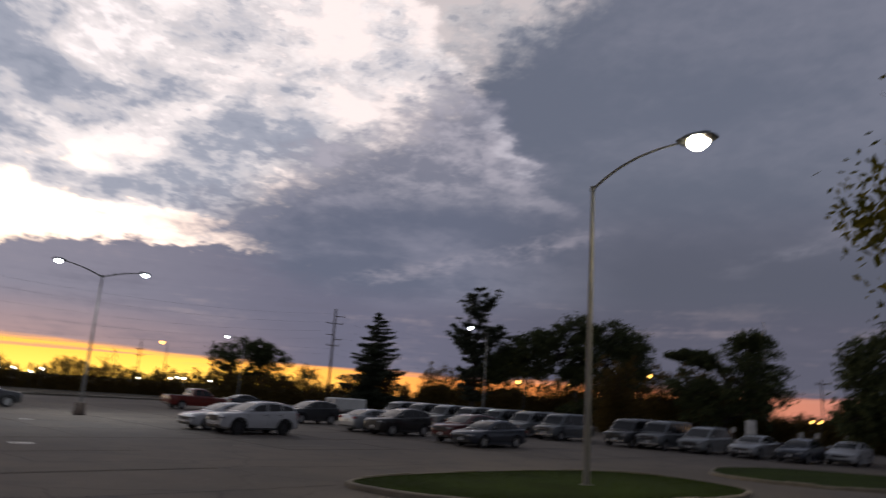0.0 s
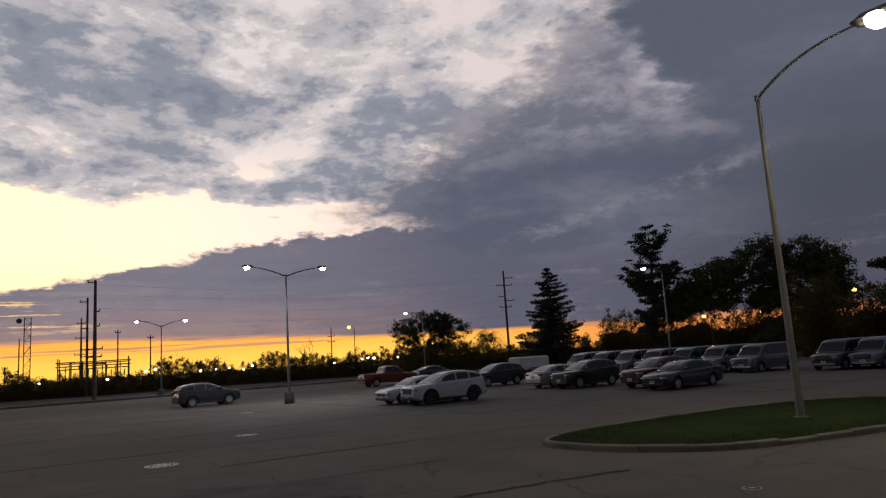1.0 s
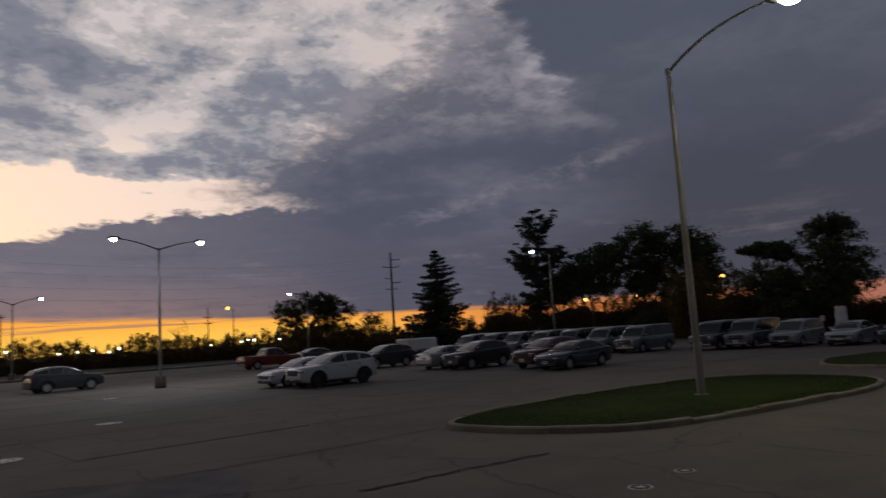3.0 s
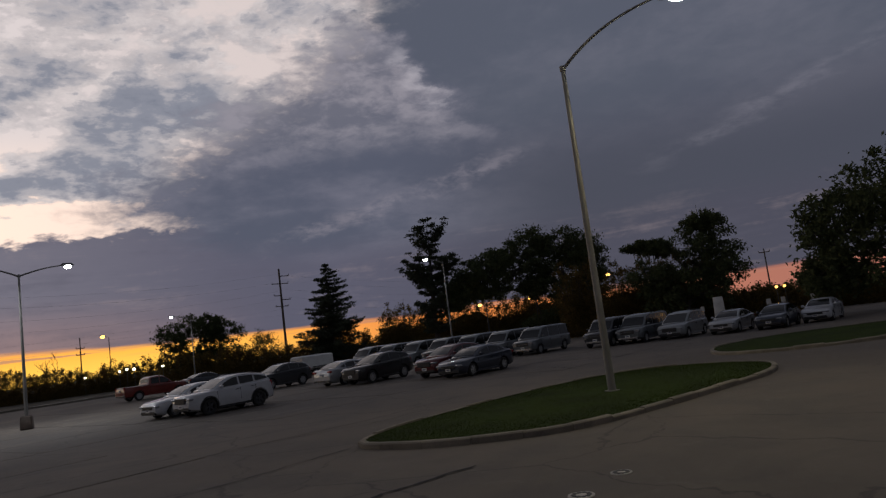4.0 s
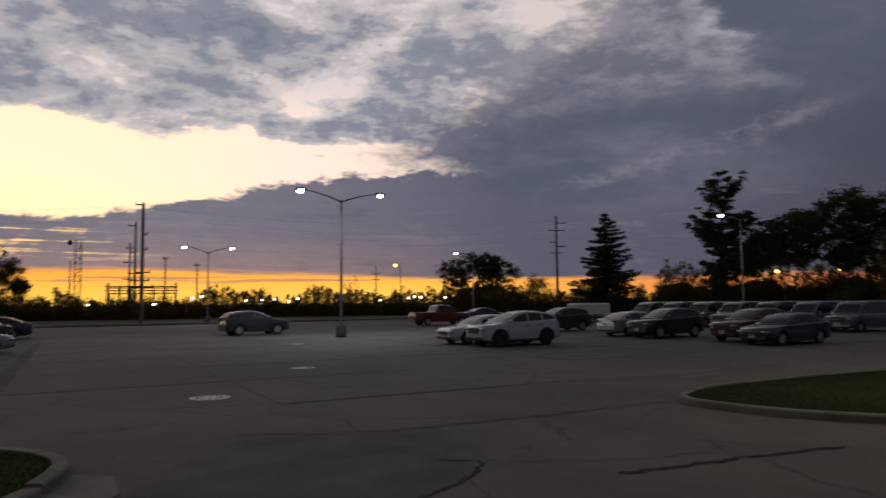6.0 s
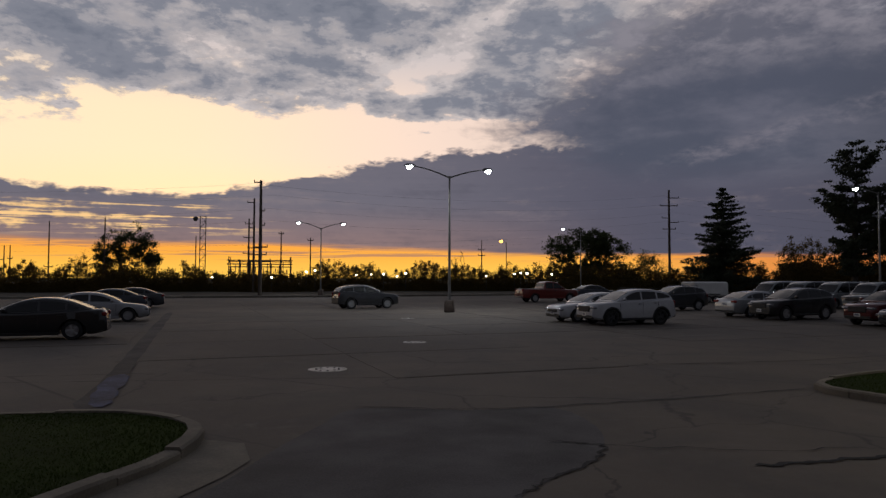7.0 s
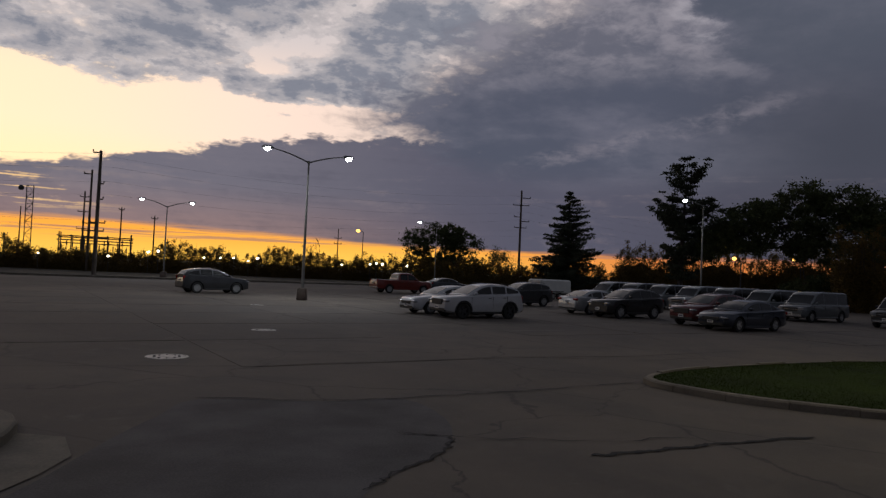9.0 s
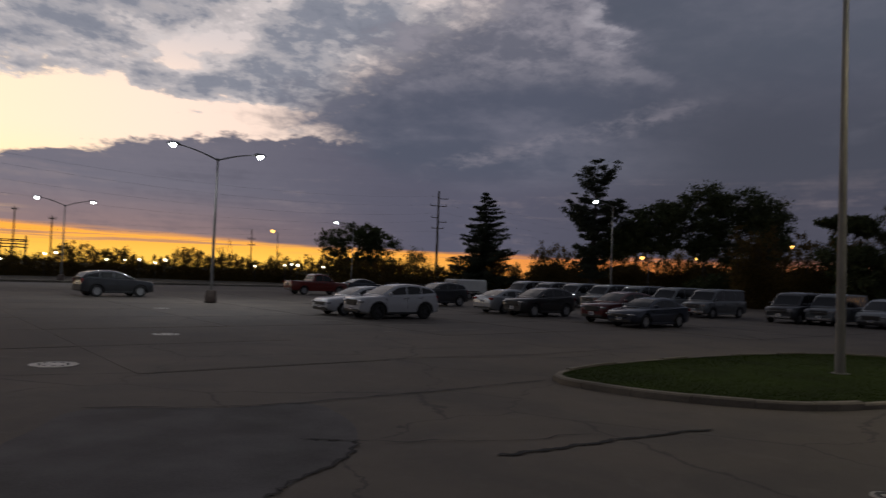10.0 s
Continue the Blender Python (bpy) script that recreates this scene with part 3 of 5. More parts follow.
def lamp_post(base, height, arms, label, mat, foot=True, size=1.0, rise=0.36, power=0.0, hue=(0.9, 0.95, 1.0), girth=0.10, bow=1.6):
    root = tagged(empty("street_lamp", pose(base[0], base[1], base[2])), label, "lamp post", group="car park lamp posts")
    pole = Shape().tube([(0, 0, 0), (0, 0, height * 0.5), (0, 0, height)], [girth, girth * 0.78, girth * 0.55], 12)
    piece("pole", pole.mesh("pole", STEEL), root)
    if foot:
        piece("footing", Shape().box((0, 0, 0.38), (0.62, 0.62, 0.76), 0.06, 0.9).mesh("footing", CONCRETE), root, "stained concrete footing")
    else:
        piece("base_plate", Shape().box((0, 0, 0.0), (0.32, 0.32, 0.04), 0.01).mesh("base_plate", STEEL), root)
    piece("cap", Shape().lathe([(girth * 0.75, height - 0.12), (girth * 0.78, height + 0.04), (0.02, height + 0.07)], 12).mesh("cap", STEEL), root)
    for d, length in arms:
        d = Vector(d).normalized()
        pts = [Vector((0, 0, height - 0.06)) + d * (length * k) + Vector((0, 0, rise * h)) for k, h in ((i / 14, 1 - (1 - i / 14) ** bow) for i in range(15))]
        piece("arm", Shape().tube(pts, [0.05 - 0.02 * i / 14 for i in range(15)], 8).mesh("arm", STEEL), root)
        lamp_head(root, pts[-1] + d * 0.02, d, mat, size)
        if power:
            light = bpy.data.lights.new("lamp_light", "SPOT")
            light.energy, light.color, light.shadow_soft_size = power, hue, 0.22
            light.spot_size, light.spot_blend = radians(150), 0.6
            ob = new("lamp_light", light)
            ob.parent = root
            ob.location = pts[-1] + d * 0.18 + Vector((0, 0, -0.36 * size))
    return root


lamp_post((19.08, 20.29, 0.12), 9.6, [((0.484, -0.875, 0), 3.5)], "tall grey steel lamp post with one curved arm, standing in grass", WARMLAMP, False, 1.7, 1.0, 320.0, (1.0, 0.82, 0.46), 0.118, 2.6)
lamp_post((0, 48.4, 0), 8.6, [(-ALONG, 2.5), (ALONG, 2.5)], "double-armed steel lamp post on a stained concrete footing", COOL, True, 1.05, 0.62, 520.0)
lamp_post((-20.6, 84.6, 0), 8.05, [(-ALONG, 2.5), (ALONG, 2.5)], "double-armed steel lamp post near the far kerb", COOL, True, 1.15, 0.70, 260.0)
lamp_post((33.4, 67.4, 0), 9.3, [(-ALONG, 2.4)], "steel lamp post behind the parked vans", COOL, True, 1.15, 0.36, 120.0)
lamp_post((10.6, 104.0, 0), 8.7, [(-ALONG, 2.6)], "steel lamp post in front of a broad tree", COOL, True, 1.2, 0.36, 120.0)


# ---------------------------------------------------------------- vehicles
CARS = dict(
    suv=dict(L=4.55, W=1.84, H=1.67, wb=2.70, fo=0.93, r=0.375, low=0.25,
             top=[(0, 0.70), (0.05, 0.92), (0.2, 1.0), (0.6, 1.05), (1.2, 1.10), (2.2, 1.13), (3.4, 1.18), (4.2, 1.23), (4.44, 1.10), (4.55, 0.76)],
             roof=[(1.12, 1.09), (1.55, 1.32), (2.0, 1.53), (2.3, 1.62), (2.7, 1.66), (3.3, 1.645), (3.85, 1.57), (4.15, 1.48), (4.46, 1.21)], g=(1.12, 2.02, 4.05, 4.47), posts=(2.6, 3.45), inset=0.72),
    sedan=dict(L=4.80, W=1.82, H=1.46, wb=2.78, fo=0.93, r=0.335, low=0.19,
               top=[(0, 0.58), (0.05, 0.73), (0.22, 0.81), (0.7, 0.88), (1.3, 0.95), (2.4, 0.97), (3.4, 1.01), (4.25, 1.05), (4.62, 1.05), (4.74, 0.95), (4.80, 0.64)],
               roof=[(1.22, 0.95), (1.6, 1.17), (2.05, 1.35), (2.35, 1.42), (2.75, 1.455), (3.2, 1.435), (3.6, 1.35), (4.0, 1.19), (4.32, 1.05)], g=(1.22, 2.1, 3.5, 4.32), posts=(2.65, 3.5), inset=0.70),
    van=dict(L=5.5, W=1.98, H=1.95, wb=3.43, fo=0.85, r=0.36, low=0.26,
             top=[(0, 0.70), (0.05, 0.94), (0.2, 1.01), (0.8, 1.10), (1.2, 1.13), (5.35, 1.13), (5.45, 1.04), (5.5, 0.7)],
             roof=[(0.8, 1.10), (1.2, 1.42), (1.5, 1.73), (1.7, 1.86), (2.2, 1.94), (4.8, 1.94), (5.3, 1.89), (5.46, 1.13)], g=(0.8, 1.5, 5.28, 5.47), posts=(2.35, 3.9), inset=0.80),
    minivan=dict(L=5.1, W=1.95, H=1.75, wb=3.05, fo=0.95, r=0.34, low=0.2,
                 top=[(0, 0.6), (0.06, 0.78), (0.25, 0.9), (0.8, 1.0), (1.2, 1.04), (4.9, 1.08), (5.02, 1.0), (5.1, 0.65)],
                 roof=[(0.85, 1.0), (1.9, 1.58), (2.2, 1.68), (2.7, 1.75), (4.2, 1.72), (4.7, 1.64), (5.03, 1.08)], g=(0.85, 1.9, 4.65, 5.04), posts=(2.5, 3.7), inset=0.76),
    pickup=dict(L=5.7, W=1.95, H=1.86, wb=3.55, fo=0.95, r=0.39, low=0.34,
                top=[(0, 0.75), (0.05, 1.02), (0.2, 1.1), (1.4, 1.17), (3.4, 1.2), (5.6, 1.22), (5.66, 1.15), (5.7, 0.75)],
                roof=[(1.35, 1.17), (2.0, 1.7), (2.25, 1.81), (2.6, 1.86), (3.2, 1.84), (3.45, 1.75), (3.62, 1.2)], g=(1.35, 2.0, 3.4, 3.63), posts=(2.6, 3.4), inset=0.76),
)
wheel_meshes = {}


def wheel_parts(r, dark):
    key = (r, dark)
    if key not in wheel_meshes:
        w = 0.11
        tyre = Shape().lathe([(r * 0.64, -w), (r * 0.92, -w), (r, -w * 0.6), (r, w * 0.6), (r * 0.92, w), (r * 0.64, w)], 24, "y", caps=False).mesh("tyre", TYRE, 50)
        rim = Shape().lathe([(r * 0.66, -w * 0.7), (r * 0.66, w * 0.85), (r * 0.60, w * 0.85), (r * 0.58, w * 0.2), (0.05, w * 0.2), (0.05, w * 0.75), (0.001, w * 0.78)], 20, "y")
        for k in range(5):
            a = 2 * math.pi * k / 5
            c, s = math.cos(a), math.sin(a)
            p0, p1, hw = 0.03, r * 0.62, 0.035
            verts = []
            for d, ww in ((p0, hw), (p1, hw * 1.3)):
                for q in (-ww, ww):
                    for y in (w * 0.4, w * 0.8):
                        verts.append((c * d - s * q, y, s * d + c * q))
            rim.add(verts, [(0, 2, 6, 4), (1, 5, 7, 3), (0, 4, 5, 1), (2, 3, 7, 6), (4, 6, 7, 5), (0, 1, 3, 2)])
        wheel_meshes[key] = (tyre, rim.mesh("rim", DARKRIM if dark else RIM, 40))
    return wheel_meshes[key]


def grid_faces(rows, cols):
    return [(i * cols + j, i * cols + j + 1, (i + 1) * cols + j + 1, (i + 1) * cols + j) for i in range(rows - 1) for j in range(cols - 1)]


def car(kind, at, heading, body, label, category, dark_rim=False, cladding=False, name="car", group="parked vehicles", stretch=1.0):
    d = CARS[kind]
    L, W, H, wb, fo, r, low = (d[k] for k in ("L", "W", "H", "wb", "fo", "r", "low"))
    root = tagged(empty(name, pose(at[0], at[1], 0, 0, 0, heading)), label, category, group=group)
    g0, g1, g2, g3 = d["g"]
    X = lambda s: L / 2 - s
    hw = W / 2
    wheels = (fo, fo + wb)

    def half(s):
        e = min(s, L - s)
        k = max(0.0, 1 - e / 0.55)
        return hw * (1 - 0.24 * k * k * (1.0 if s < L / 2 else 0.75))

    # lower body, with arches cut over the wheels
    stops = sorted({round(L * k / 52, 3) for k in range(53)} | {0.03, 0.08, L - 0.03, L - 0.08})
    verts, cols = [], 13
    for s in stops:
        zt, w = lerp_at(d["top"], s), half(s)
        arch = max((r + math.sqrt(max(0.0, (r + 0.07) ** 2 - (s - c) ** 2)) if abs(s - c) < r + 0.07 else 0.0) for c in wheels)
        zb = low + 0.10 * max(0.0, 1 - min(s, L - s) / 0.4)
        prof = [(0.0, zb), (0.80 * w, zb), (0.95 * w, zb + 0.07), (0.995 * w, zb + 0.3 * (zt - zb)), (w, zb + 0.6 * (zt - zb)), (0.965 * w, zt - 0.05), (0.89 * w, zt)]
        prof = [(y, max(z, arch) if y > 0.5 * w else z) for y, z in prof]
        ring = prof[::-1] + [(-y, z) for y, z in prof[1:]]
        verts += [(X(s), y, z) for y, z in ring]
    n = len(stops)
    faces = grid_faces(n, cols)
    faces += [(i * cols, (i + 1) * cols, (i + 1) * cols + cols - 1, i * cols + cols - 1) for i in range(n - 1)]
    faces += [tuple(range(cols)), tuple((n - 1) * cols + k for k in range(cols))[::-1]]
    piece("body", raw("body", verts, faces, body, 38), root)

    # cabin shell
    belt = lambda s: lerp_at(d["top"], s)
    zr = lambda s: max(lerp_at(d["roof"], s), belt(s) + 0.01)
    tumble = (0.90 - d["inset"]) / max(0.2, H - belt((g1 + g2) / 2))
    wy = lambda s, z: half(s) * (0.90 - tumble * max(0.0, z - belt(s)))
    stops = [g0 + (g3 - g0) * k / 26 for k in range(27)]
    verts = []
    for s in stops:
        zb, zt = belt(s) - 0.03, zr(s)
        e = wy(s, zt)
        prof = [(wy(s, zb), zb), (wy(s, (zb + zt) / 2), (zb + zt) / 2), (e, zt - 0.035), (e - 0.06, zt), (e * 0.5, zt + 0.02), (0, zt + 0.028)]
        ring = prof + [(-y, z) for y, z in prof[-2::-1]]
        verts += [(X(s), y, z) for y, z in ring]
    cols = 11
    faces = [f[::-1] for f in grid_faces(27, cols)] + [tuple(range(cols))[::-1], tuple(26 * cols + k for k in range(cols))]
    piece("cabin", raw("cabin", verts, faces, body, 32), root)

    # glass
    def across(name, a, b):
        verts, rows, c = [], 6, 7
        for i in range(rows):
            s = a + (b - a) * i / (rows - 1)
            e = wy(s, zr(s)) - 0.10
            for j in range(c):
                y = e * (1 - 2 * j / (c - 1))
                verts.append((X(s) + (0.012 if a < L / 2 else -0.012), y, zr(s) + 0.028 * (1 - abs(y) / (e + 0.1)) + 0.012))
        piece(name, raw(name, verts, grid_faces(rows, c), GLASS, 60), root)

    across("windscreen", g0 + 0.10, g1 - 0.03)
    if kind == "van":
        across("rear_window", g2 + 0.06, g3 - 0.03)
    else:
        across("rear_window", g2 + 0.08, g3 - 0.06)

    def side_glass(a, b, sign):
        verts, c = [], 10
        for i in range(c):
            s = a + (b - a) * i / (c - 1)
            z0 = belt(s) + 0.045
            z1 = max(z0 + 0.004, min(zr(s), H) - 0.10)
            for z in (z0, (z0 + z1) / 2, z1):
                verts.append((X(s), sign * (wy(s, z) + 0.007), z))
        f = grid_faces(c, 3)
        piece("side_window", raw("side_window", verts, f if sign > 0 else [q[::-1] for q in f], GLASS, 60), root)

    marks = [g0 + 0.34 * (g1 - g0) + 0.10, *d["posts"], g3 - 0.42 * (g3 - g2) - 0.05]
    for sign in (1, -1):
        for a, b in zip(marks, marks[1:]):
            if b - a > 0.25:
                side_glass(a + 0.04, b - 0.04, sign)

    # wheels
    tyre, rim = wheel_parts(r, dark_rim)
    for c in wheels:
        for sign in (1, -1):
            t = piece("wheel", tyre, root)
            t.matrix_basis = pose(X(c), sign * (hw - 0.13), r, 0, 0, 0 if sign > 0 else 180)
            piece("rim", rim, t)

    # lamps, grille, bumpers, plates, mirrors
    nose, tail = lerp_at(d["top"], 0.1), lerp_at(d["top"], L - 0.15)
    tall = 0.2 if kind in ("van", "pickup") else 0.10
    for sign in (1, -1):
        s = Shape().box((X(0.10), sign * half(0.14) * 0.80, nose - 0.12), (0.22, 0.36, tall), 0.03)
        piece("headlight", s.mesh("headlight", LAMPGLASS), root)
        upright = kind in ("van", "suv", "minivan", "pickup")
        s = Shape().box((X(L - 0.09), sign * half(L - 0.1) * 0.84, tail - 0.13), (0.16, 0.16 if upright else 0.34, 0.3 if upright else 0.15), 0.03)
        piece("tail_light", s.mesh("tail_light", TAILRED), root)
        s = Shape().box((X(g0 + 0.42), sign * (hw + 0.06), belt(g0 + 0.4) + 0.10), (0.14, 0.2, 0.15), 0.04)
        piece("mirror", s.mesh("mirror", body), root)
        for p in d["posts"]:
            s = Shape().box((X(p - 0.18), sign * (half(p) * 1.0 + 0.006), belt(p) - 0.16), (0.18, 0.03, 0.03), 0.008)
            piece("door_handle", s.mesh("door_handle", TRIM), root)
        for p in (g0 + 0.25, d["posts"][0], d["posts"][1]):
            zt = belt(p)
            s = Shape().box((X(p), sign * (half(p) * 0.985 + 0.004), (low + zt) / 2 + 0.08), (0.012, 0.02, (zt - low) * 0.62))
            piece("door_seam", s.mesh("door_seam", TRIM), root)
        s = Shape().box((X(fo + wb / 2), sign * (hw * 0.965), low + 0.05), (wb - 2 * r - 0.12, 0.06, 0.11), 0.02)
        piece("sill", s.mesh("sill", TRIM if cladding else body), root)
        if cladding:
            for c in wheels:
                s = Shape()
                a0 = [math.pi * k / 14 for k in range(15)]
                v = []
                for a in a0:
                    for rr in (r + 0.05, r + 0.12):
                        for y in (hw * 0.93, hw + 0.012):
                            v.append((X(c) + rr * math.cos(a), sign * y, r + rr * math.sin(a) * 1.0))
                f = []
                for k in range(14):
                    q, p = k * 4, (k + 1) * 4
                    f += [(q + 1, q + 3, p + 3, p + 1), (q + 2, p + 2, p + 3, q + 3), (q, q + 1, p + 1, p)]
                s.add(v, f)
                piece("arch_trim", s.mesh("arch_trim", TRIM), root)
    piece("grille", Shape().box((X(0.0), 0, nose - 0.17), (0.08, W * 0.5, 0.26 if kind != "sedan" else 0.16), 0.02).mesh("grille", TRIM), root)
    piece("front_bumper", Shape().box((X(0.06), 0, low + 0.16), (0.14, W * 0.74, 0.17), 0.03).mesh("front_bumper", CHROME if kind in ("van", "pickup") else TRIM), root)
    piece("rear_bumper", Shape().box((X(L - 0.06), 0, low + 0.17), (0.14, W * 0.8, 0.15), 0.03).mesh("rear_bumper", CHROME if kind in ("van", "pickup") else TRIM), root)
    for px in (X(-0.005), X(L + 0.005)):
        z = low + 0.27 if px > 0 else tail - 0.28
        p = piece("plate", Shape().box((px + (0.012 if px > 0 else -0.012), 0, z), (0.02, 0.31, 0.155), 0.004).mesh("plate", PLATE), root)
        piece("plate_bar", Shape().box((px + (0.024 if px > 0 else -0.024), 0, z), (0.006, 0.22, 0.06)).mesh("plate_bar", PLATEBAR), p)
    if kind in ("van", "pickup"):
        piece("grille_bar", Shape().box((X(-0.04), 0, nose - 0.16), (0.03, W * 0.5, 0.035), 0.01).mesh("grille_bar", CHROME), root)
    if kind == "pickup":
        s = Shape().box((X(4.65), 0, 1.215), (1.9, W * 0.74, 0.03), 0.01)
        piece("bed_cover", s.mesh("bed_cover", TRIM), root)
    if kind in ("suv", "minivan"):
        for sign in (1, -1):
            s = Shape().tube([(X(g1 + 0.25), sign * hw * 0.66, H - 0.01), (X(g1 + 0.35), sign * hw * 0.66, H + 0.04), (X(g2 - 0.35), sign * hw * 0.66, H + 0.01), (X(g2 - 0.2), sign * hw * 0.66, H - 0.05)], 0.016, 6)
            piece("roof_rail", s.mesh("roof_rail", TRIM), root)
    return root


def by_wheel(kind, wheel, heading, front=True):
    """The middle of a car from where its front or rear wheel on the side towards the lane stands."""
    d = CARS[kind]
    a = radians(heading)
    fwd, left = Vector((math.cos(a), math.sin(a))), Vector((-math.sin(a), math.cos(a)))
    side = 1 if left.y < 0 else -1
    along = d["L"] / 2 - d["fo"] - (0 if front else d["wb"])
    return Vector(wheel) - fwd * along - left * side * (d["W"] / 2 - 0.1)


BACKWARD, FORWARD = 180 + STALL, STALL
car("suv", by_wheel("suv", (9.05, 37.4), BACKWARD), BACKWARD, WHITE, "white compact SUV with black wheel arches and dark wheels", "SUV", True, True, "suv")
car("sedan", by_wheel("sedan", (7.6, 39.6), BACKWARD), BACKWARD, WHITE, "white sedan parked close beside a white SUV", "sedan", name="sedan")
car("sedan", by_wheel("sedan", (-10.17, 26.75), BACKWARD, False), BACKWARD, BLACK, "black sedan with silver alloy wheels", "sedan", name="sedan")
car("sedan", by_wheel("sedan", (-14.1, 36.1), FORWARD), FORWARD, SILVER, "silver-blue sedan parked nose out of its row", "sedan", name="sedan")
car("sedan", (-21.4, 45.0), BACKWARD, NAVY, "dark sedan parked behind a silver sedan", "sedan", name="sedan")
car("sedan", (-23.4, 50.5), BACKWARD, SLATE, "grey sedan at the end of the row", "sedan", name="sedan")
car("suv", by_wheel("suv", (-5.2, 53.4), 36), 36, SLATE, "slate grey SUV parked alone by the lamp post", "SUV", False, False, "suv")
car("pickup", (6.0, 69.5), FORWARD, RED, "red pickup truck with a covered bed", "pickup", name="pickup_truck")
car("sedan", (11.0, 81.0), FORWARD, NAVY, "dark sedan parked near the far trees", "sedan", name="sedan")
car("suv", (14.6, 54.0), BACKWARD, SLATE, "dark grey boxy SUV with roof rails", "SUV", False, False, "suv")
car("sedan", by_wheel("sedan", (17.3, 45.7), FORWARD, False), FORWARD, SILVER, "silver sedan showing its tail to the lane", "sedan", name="sedan")
car("suv", by_wheel("suv", (18.3, 43.0), BACKWARD), BACKWARD, BLACK, "black SUV parked nose to the lane", "SUV", False, False, "suv")
car("suv", by_wheel("suv", (21.4, 38.9), BACKWARD), BACKWARD, MAROON, "dark red SUV parked beside a dark sedan", "SUV", False, False, "suv")
car("sedan", by_wheel("sedan", (21.7, 36.2), BACKWARD), BACKWARD, NAVY, "dark blue-grey sedan at the row's end", "sedan", name="sedan")
for i in range(7):
    p = Vector((32.0, 47.6)) + Vector(ACROSS[:2]) * 2.95 * i
    car("van", by_wheel("van", p, BACKWARD), BACKWARD, VANGREY if i in (0, 2, 5) else VANWHITE, "silver-grey passenger van in a row of vans" if i in (0, 2, 5) else "off-white passenger van in a row of vans", "van", name="van", group="row of vans")
car("van", by_wheel("van", (35.5, 43.7), BACKWARD), BACKWARD, SLATE, "dark grey passenger van with a chrome bumper", "van", name="van", group="row of vans")
car("van", by_wheel("van", (37.1, 42.2), BACKWARD), BACKWARD, VANGREY, "silver-grey passenger van beside a minivan", "van", name="van", group="row of vans")
car("minivan", by_wheel("minivan", (39.2, 40.5), BACKWARD), BACKWARD, VANWHITE, "off-white minivan with roof rails", "minivan", name="minivan")
car("sedan", by_wheel("sedan", (41.1, 38.0), BACKWARD), BACKWARD, SILVER, "silver sedan parked beside a minivan", "sedan", name="sedan")
car("sedan", by_wheel("sedan", (42.8, 35.8), BACKWARD), BACKWARD, NAVY, "dark sedan between two pale sedans", "sedan", name="sedan")
car("sedan", by_wheel("sedan", (46.5, 35.6), BACKWARD), BACKWARD, WHITE, "white sedan at the end of the row", "sedan", name="sedan")


# ---------------------------------------------------------------- trees
def leaf_mesh(name, centres, per, spread, size, mat, seed, flatten=1.0):
    """Leaf sprays scattered round the centres, each a small bent blade."""
    rng = np.random.default_rng(seed)
    c = np.repeat(np.array(centres, float), per, axis=0)
    n = len(c)
    r = np.repeat(np.array(spread, float) * np.ones(len(centres)), per)
    off = rng.normal(0, 0.5, (n, 3)) * r[:, None]
    off[:, 2] *= flatten
    p = c + off
    a = rng.normal(0, 1, (n, 3))
    a /= np.linalg.norm(a, axis=1)[:, None]
    b = np.cross(a, rng.normal(0, 1, (n, 3)))
    b /= np.linalg.norm(b, axis=1)[:, None]
    s = size * rng.uniform(0.6, 1.4, n)[:, None]
    v = np.empty((n, 4, 3))
    v[:, 0], v[:, 1], v[:, 2], v[:, 3] = p - a * s, p + b * s * 0.45, p + a * s, p - b * s * 0.45
    return raw(name, v.reshape(-1, 3).tolist(), np.arange(n * 4).reshape(-1, 4).tolist(), mat)


